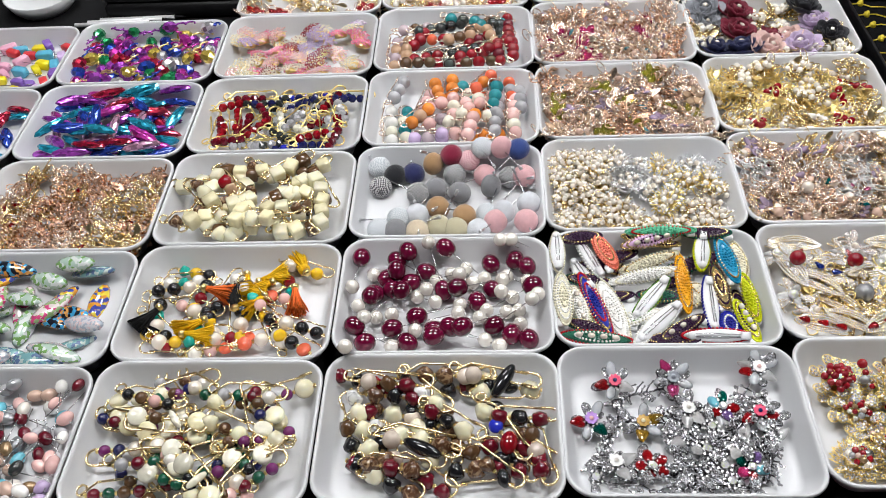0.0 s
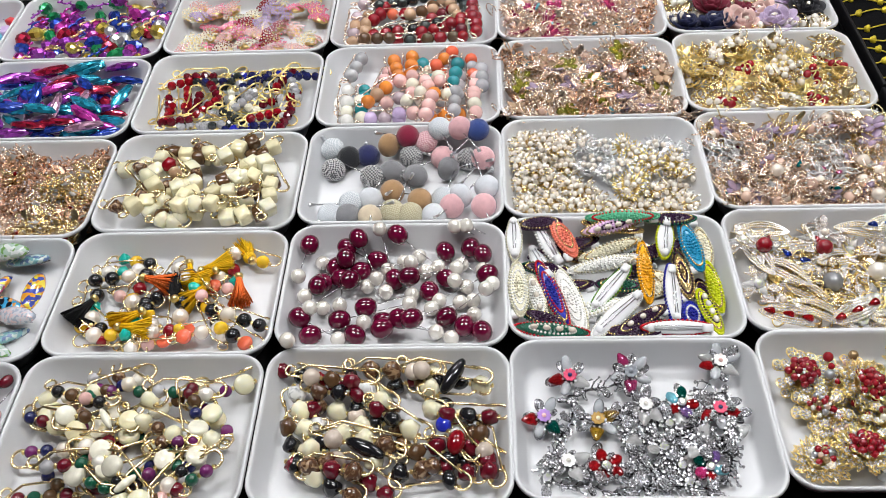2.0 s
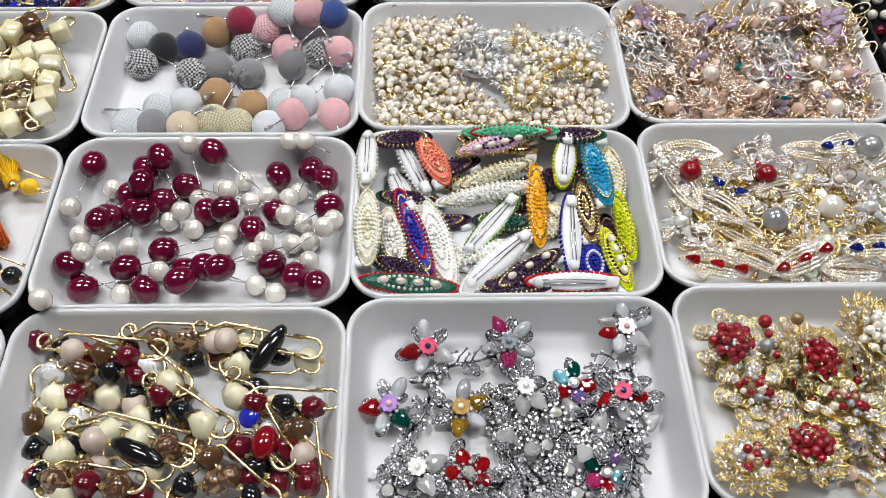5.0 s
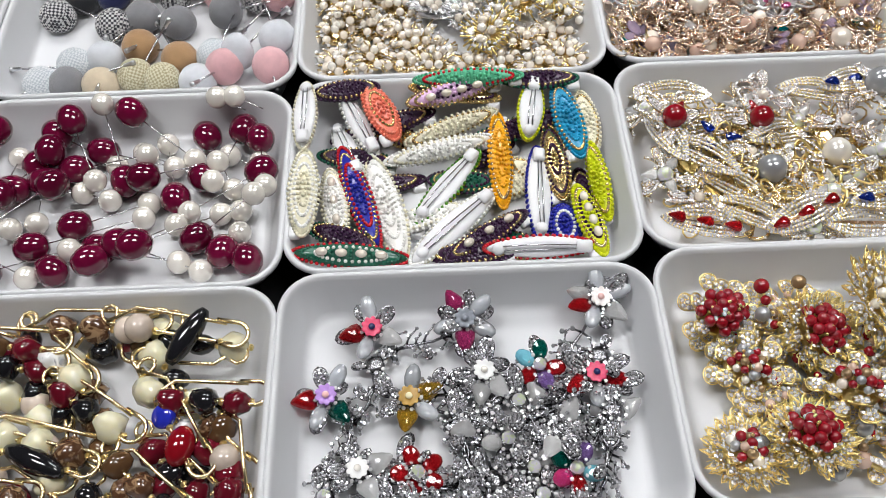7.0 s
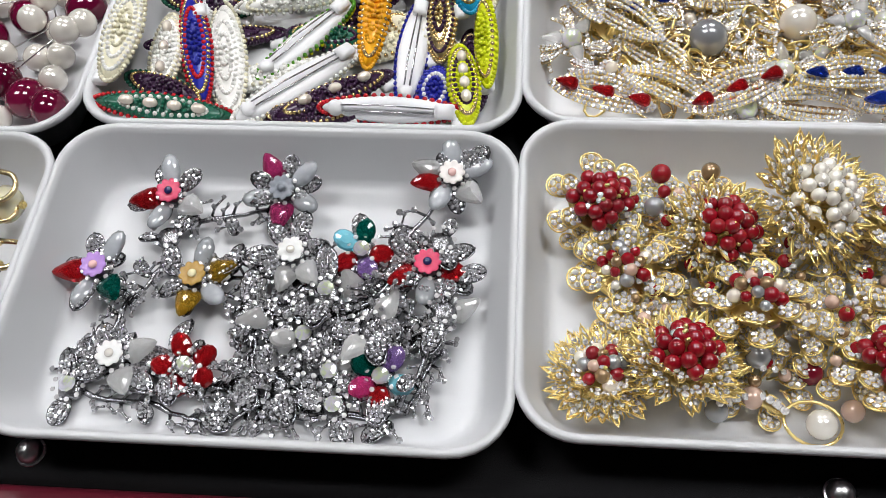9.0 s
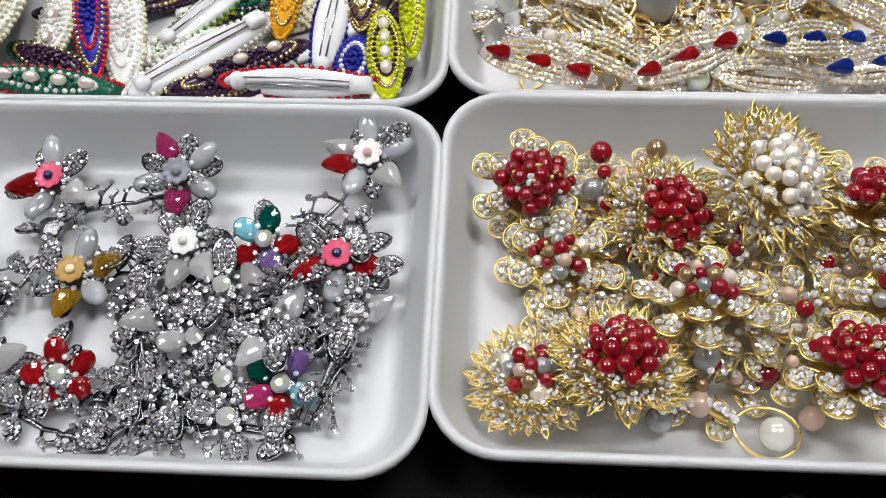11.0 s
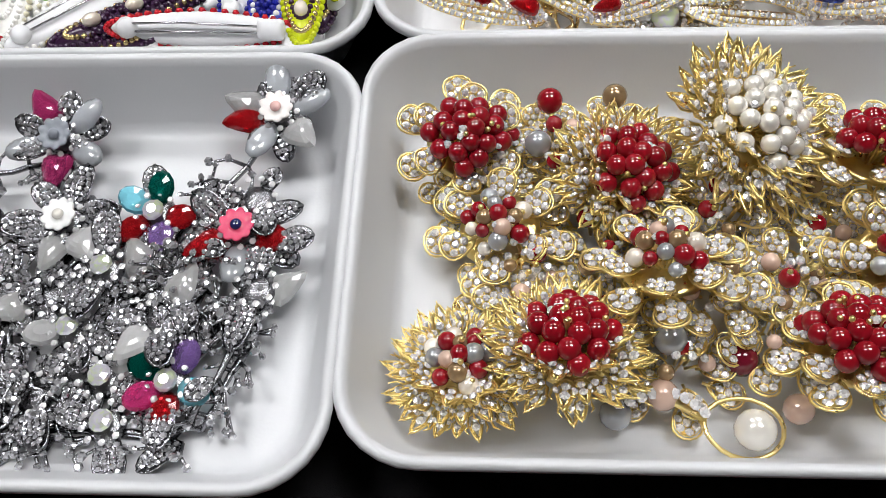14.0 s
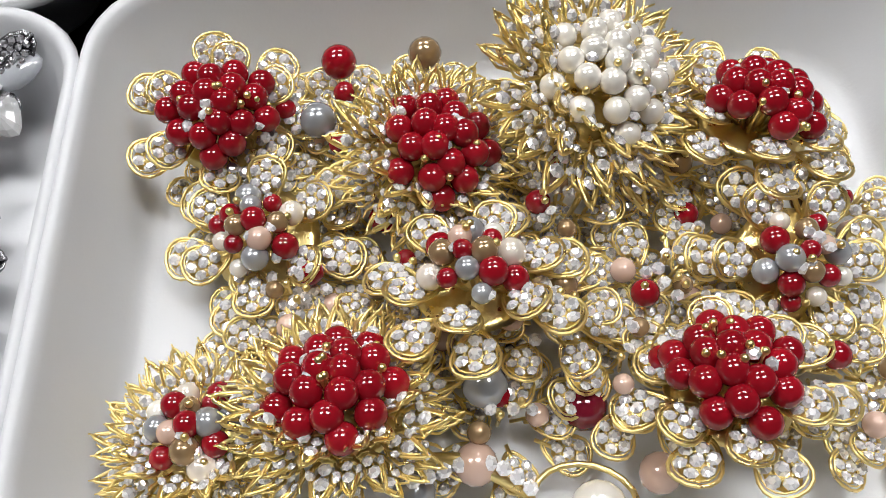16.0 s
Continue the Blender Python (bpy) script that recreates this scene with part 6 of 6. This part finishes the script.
spread_brooches(2, 1, [sprig_brooch("pale_gold", [], ["gem_clear"] * 2, 91, "pale gold crystal sprig under the other brooches", "crystal sprigs in the tray"), sprig_brooch("gold", [], [], 92, "gold wire sprig under the other brooches", "crystal sprigs in the tray", loops=10)], 15, 93, 0.016, 0.003, 0.7, 12, 0.62)
hp = Heap(2, 1, 0.6)
placed = set()
for i, (x, y, k, a) in enumerate(CRY):
    x, y = hp.inside(x / 1000, y / 1000, 0.016)
    z = 0.004 + hp.rest([(x, y)] if k not in "BLN" else along(x - 0.025 * math.cos(radians(a)), y - 0.025 * math.sin(radians(a)), x + 0.025 * math.cos(radians(a)), y + 0.025 * math.sin(radians(a))), 0.013, 0.006)
    m = hp.m @ at(x, y, z, 0, 0, a) @ at(0, 0, 0, random.Random(i).uniform(0, 22), random.Random(i + 90).uniform(-14, 14), 0)
    if k in placed:
        copy_thing(CK[k], m)
    else:
        CK[k].matrix_basis = m
        placed.add(k)


# ---- pearl cluster brooches ----
def pearl_brooch(metal, n, r0, seed, label, spray=16):
    rng = random.Random(seed)
    r = r0 * 1.0
    b = thing("pearl_brooch", label, "brooch", pose(0, 0, 0), "pearl brooches in the tray")
    g = Geo().add(lathe([(0, 0), (0.010, 0.0), (0.011, 0.0015), (0.007, 0.003), (0, 0.004)], 10))
    for k in range(spray):
        a = 6.283 * k / spray + rng.uniform(-0.15, 0.15)
        q = rng.uniform(0.016, 0.024)
        g.add(tube([(0.004 * math.cos(a), 0.004 * math.sin(a), 0.003), (q * 0.6 * math.cos(a), q * 0.6 * math.sin(a), 0.008), (q * math.cos(a), q * math.sin(a), 0.008)], 0.0009, 4))
    part("spray", g.mesh("spray", metal), b, None, "", "stuff")
    st = Geo()
    for k in range(spray):
        a, q = 6.283 * k / spray, rng.uniform(0.010, 0.022)
        st.add(stone(6), at(q * math.cos(a), q * math.sin(a), 0.009, rng.uniform(-30, 30), rng.uniform(-30, 30), 0, 0.0017))
    part("pave", st.mesh("pave", "crystal", False), b, None, "", "stuff")
    for k in range(n):
        q = 0.0027 * r / 0.0036 * 1.9 * math.sqrt(k + 0.2)
        a = k * 2.4 + seed
        part("pearl", bead_mesh("pearl_cream" if k % 4 else "pearl_white"), b, at(q * math.cos(a), q * math.sin(a), 0.012 - 6 * q * q * 5, s=r))
    return b


PC = [pearl_brooch("pale_gold", 19, 0.0037, 1, "brooch packed with cream pearls on gold wire"), pearl_brooch("silver", 5, 0.0038, 2, "silver wire brooch with five white pearls", 26), pearl_brooch("gold", 5, 0.004, 3, "gold wire brooch with five white pearls", 26)]
hp = Heap(1, 2, 0.7)
first = set()
PSPOT = [(-92, 66), (-60, 70), (-30, 66), (-96, 40), (-92, 50), (-66, 56), (-44, 50), (-96, 20), (-70, 24), (-44, 20), (-94, -12), (-66, -8), (-40, -14), (-92, -44), (-64, -40), (-38, -50), (-12, -40), (-90, -62), (40, -56), (70, -60), (92, -50), (84, -20), (60, -26), (-14, -64), (14, -60), (-80, 4), (-54, 36), (-26, -30), (96, 0)]
for i, (x, y, k) in enumerate([(*p, 0) for p in PSPOT] + [(-8, 26, 1), (10, 0, 1), (4, 54, 1), (-20, 44, 1), (26, 12, 1), (74, 50, 1), (92, 34, 1), (-16, 6, 1), (34, 52, 2), (44, 30, 2), (40, -10, 2), (24, -34, 2), (62, 16, 2), (86, 8, 2), (30, -30, 2)]):
    x, y = hp.inside(x / 1000, y / 1000, 0.014)
    z = hp.rest([(x, y)], 0.015, 0.0085)
    rng = random.Random(i)
    m = hp.m @ at(x, y, z + (0.006 if k else 0), 0, 0, rng.uniform(0, 360)) @ at(0, 0, 0, rng.uniform(-20, 20), rng.uniform(-20, 20), 0)
    if k in first:
        copy_thing(PC[k], m)
    else:
        PC[k].matrix_basis = m
        first.add(k)


# ---- little flower cluster brooches ----
def posy(petal, heart, seed, label):
    rng = random.Random(seed)
    b = thing("posy_brooch", label, "brooch", pose(0, 0, 0), "flower cluster brooches in the tray")
    part("base", shared("posy_base", lambda: lathe([(0, 0), (0.012, 0.001), (0.013, 0.003), (0.009, 0.007), (0, 0.009)], 12), "gold"), b)
    cluster = Geo()
    for k in range(20):
        q, a = 0.0038 * math.sqrt(k + 0.2), k * 2.4
        cluster.add(resin_shape(), at(q * math.cos(a), q * math.sin(a), 0.0115 - 17 * q * q, math.degrees(-math.sin(a)) * q * 50, math.degrees(math.cos(a)) * q * 50, rng.uniform(0, 90), 0.0040))
    part("posy", cluster.mesh("posy", petal), b, None, "", "stuff")
    st = Geo()
    for k in range(20):
        q, a = 0.0038 * math.sqrt(k + 0.2), k * 2.4
        st.add(stone(6), at(q * math.cos(a), q * math.sin(a), 0.0127 - 17 * q * q, s=0.0013))
    part("pave", st.mesh("pave", heart, False), b, None, "", "stuff")
    return b


def resin_shape():
    g = Geo()
    for k in range(5):
        g.add(ball(6, 4), at(0, 0, 0, 0, 0, 72 * k) @ at(0.62, 0, 0.1, 0, -18, 0, (0.46, 0.40, 0.18)))
    return np.concatenate(g.v), g.f


spread_brooches(-1, 4, [posy("bead_hotpink", "crystal", 11, "flower cluster brooch in bright pink enamel"), posy("bead_red", "crystal", 12, "flower cluster brooch in red enamel"), posy("bead_pink", "crystal", 1, "flower cluster brooch in pale pink enamel"), posy("bead_ivory", "gold", 2, "flower cluster brooch in ivory enamel"), posy("bead_hotpink", "crystal", 3, "flower cluster brooch in raspberry pink enamel"),
                        posy("bead_lilac", "crystal", 4, "flower cluster brooch in lilac enamel"), posy("bead_ivory", "gem_red", 5, "ivory flower cluster brooch with red stones"), posy("bead_pink", "crystal", 6, "flower cluster brooch in rose enamel")], 44, 57, 0.014, 0.010, 0.65, 24)


# ---- fabric rose brooches ----
def fabric_rose(cloth, label, seed):
    rng = random.Random(seed)
    b = thing("fabric_rose", label, "brooch", pose(0, 0, 0), "fabric rose brooches in the tray")
    petal = shared("rose_petal", lambda: loft([[(x * s, y * s, z0 + 0.5 * (x * x + y * y) * s * s) for x, y in [(math.cos(a) * 1.0, math.sin(a) * 0.85) for a in [6.283 * k / 12 for k in range(12)]]] for s, z0 in ((0.25, -0.04), (0.75, -0.05), (1.0, 0.0), (0.96, 0.06), (0.6, 0.05), (0.2, 0.04))]), cloth)
    for n, q, tilt, s, z in ((7, 0.0125, -12, 0.0105, 0.004), (6, 0.0085, -38, 0.0095, 0.007), (5, 0.005, -60, 0.008, 0.009), (3, 0.0022, -76, 0.006, 0.0105)):
        for k in range(n):
            part("petal", petal, b, at(0, 0, z, 0, 0, 360 * k / n + rng.uniform(-12, 12) + q * 9000) @ at(q, 0, 0, rng.uniform(-8, 8), tilt, 0, s))
    part("heart_stone", shared("heart_stone", lambda: stone(4), "pearl_cream", False), b, at(0, 0, 0.016, 0, 0, 30, 0.003))
    return b


ROSES = {"w": fabric_rose("satin_wine", "wine red satin rose brooch", 1), "n": fabric_rose("satin_navy", "navy satin rose brooch", 2), "p": fabric_rose("satin_blush", "blush pink satin rose brooch", 3), "l": fabric_rose("satin_lilac", "lilac satin rose brooch", 4),
         "g": fabric_rose("satin_grey", "grey satin rose brooch", 5), "k": fabric_rose("satin_black", "black satin rose brooch", 6)}
hp = spread_brooches(2, 4, [sprig_brooch("pale_gold", [(PW, 0.0042)] * 5, [], 81, "pale gold sprig brooch with white pearls", "pearl sprigs in the tray", 0.018)], 22, 58, 0.016, 0.005, 0.7, 20)
done = set()
for i, (x, y, k) in enumerate([(-90, 34, "g"), (-86, 60, "g"), (1, -20, "w"), (-46, 2, "w"), (-92, -52, "n"), (-47, -54, "n"), (27, -22, "p"), (78, 22, "l"), (37, -58, "l"), (90, -12, "k"), (-14, -56, "p"), (-40, 58, "w"), (66, 60, "k")]):
    x, y = hp.inside(x / 1000, y / 1000, 0.018)
    z = hp.rest([(x, y)], 0.014, 0.009)
    m = hp.m @ at(x, y, z + 0.006, random.Random(i).uniform(5, 30), random.Random(i).uniform(-15, 15), 40 * i, 1.25)
    if k in done:
        copy_thing(ROSES[k], m)
    else:
        ROSES[k].matrix_basis = m
        done.add(k)


# ---- black cases beside the trays ----
def open_case(x0, x1, y0, y1, h, label, floor_h=0.008):
    b = thing("display_case", label, "case", pose((x0 + x1) / 2, (y0 + y1) / 2, 0), "black cases beside the trays")
    w, d, t = x1 - x0, y1 - y0, 0.005
    part("base", Geo().add(box(w, d, floor_h - 0.001, 0.001)).mesh("base", "black_plastic"), b)
    part("lining", Geo().add(box(w - 2 * t - 0.001, d - 2 * t - 0.001, 0.004, 0.001), at(0, 0, floor_h - 0.0008)).mesh("lining", "black_foam"), b)
    for sx in (-1, 1):
        part("side_wall", Geo().add(box(t, d, h - floor_h + 0.001, 0.0015), at(sx * (w - t) / 2, 0, floor_h - 0.001)).mesh("side_wall", "black_plastic"), b)
    for sy in (-1, 1):
        part("end_wall", Geo().add(box(w - 2 * t - 0.0005, t, h - floor_h + 0.001, 0.0015), at(0, sy * (d - t) / 2, floor_h - 0.001)).mesh("end_wall", "black_plastic"), b)


CASE_X = 0.562
open_case(CASE_X, CASE_X + 0.36, 0.615, 0.983, 0.030, "open black case of pearl stud earrings on foam")
open_case(CASE_X + 0.004, CASE_X + 0.36, 0.988, 1.30, 0.030, "open black case with gold cord necklaces")
STUD_COLORS = ["pearl_white", "pearl_white", "bead_wine", "pearl_white", "bead_lilac", "pearl_pink", "pearl_white", "pearl_grey", "bead_aqua", "pearl_white", "bead_wine", "pearl_white", "bead_lilac"]
for col in range(3):
    for row in range(13):
        cx, cy = CASE_X + 0.020 + 0.046 * col, 0.953 - 0.0245 * row
        c = STUD_COLORS[(row + 5 * col) % len(STUD_COLORS)]
        for k in (0, 1):
            e = thing("stud_earring", "round pearl stud earring pressed into black foam", "earring", pose(cx + 0.0135 * k, cy, 0.0106), "stud earrings in the case")
            part("pearl", bead_mesh(c), e, at(0, 0, 0.0052, s=0.0054))
            part("post", shared("post", lambda: lathe([(0, 0), (0.0014, 0), (0.0014, 0.002), (0, 0.002)], 8), "steel"), e)
for k in range(9):
    rng = random.Random(k)
    n = thing("cord_necklace", "knotted yellow gold cord necklace lying on black foam", "necklace", pose(CASE_X + 0.18, 1.02 + 0.032 * k, 0.0128), "cord necklaces in the case")
    pts = [(-0.16 + 0.32 * j / 24, 0.007 * math.sin(j * 0.9 + k) + rng.uniform(-0.003, 0.003), 0.001) for j in range(25)]
    part("cord", Geo().add(tube(pts, 0.0011, 5)).mesh("cord", "gold_cord"), n)
    for j in range(1, 24, 3):
        part("knot", bead("nugget", "gold_cord"), n, at(*pts[j], s=0.0054))

# ---- things at the far edge of the table ----
case = thing("pen_case", "closed flat black case behind the trays", "case", pose(-0.54, 1.42, 0))
part("body", Geo().add(box(0.24, 0.20, 0.03, 0.006)).mesh("body", "black_plastic"), case)
part("lid", Geo().add(box(0.234, 0.194, 0.012, 0.005), at(0, 0, 0.0302)).mesh("lid", "black_plastic"), case)
for k in range(3):
    pen = thing("pen", "slim white pen lying in front of the black case", "pen", pose(-0.64 + 0.02 * k, 1.302 + 0.0075 * k, 0.006, 0, 0, 1.5), "white pens on the table")
    part("barrel", shared("barrel", lambda: tube([(-0.07, 0, 0), (0.06, 0, 0)], 0.0036, 10), "white_cap"), pen)
    part("tip", shared("tip", lambda: tube([(0.06, 0, 0), (0.07, 0, 0), (0.078, 0, 0)], [0.0034, 0.002, 0.0006], 10), "black_plastic"), pen)
bowl = thing("round_dish", "white ribbed round dish behind the trays", "dish", pose(-0.79, 1.375, 0))
part("dish", Geo().add(lathe([(0, 0), (0.045, 0), (0.055, 0.01), (0.064, 0.03), (0.062, 0.031), (0.053, 0.012), (0, 0.006)], 28)).mesh("dish", "white_plastic"), bowl)
cloth = thing("red_cloth", "folded red cloth behind the black cases", "cloth", pose(0.72, 1.40, 0))
part("fold", Geo().add(box(0.38, 0.16, 0.022, 0.008)).mesh("fold", "red_fabric"), cloth)
part("fold", Geo().add(box(0.37, 0.15, 0.018, 0.008), at(0.004, 0.003, 0.0222)).mesh("fold", "red_fabric"), cloth)
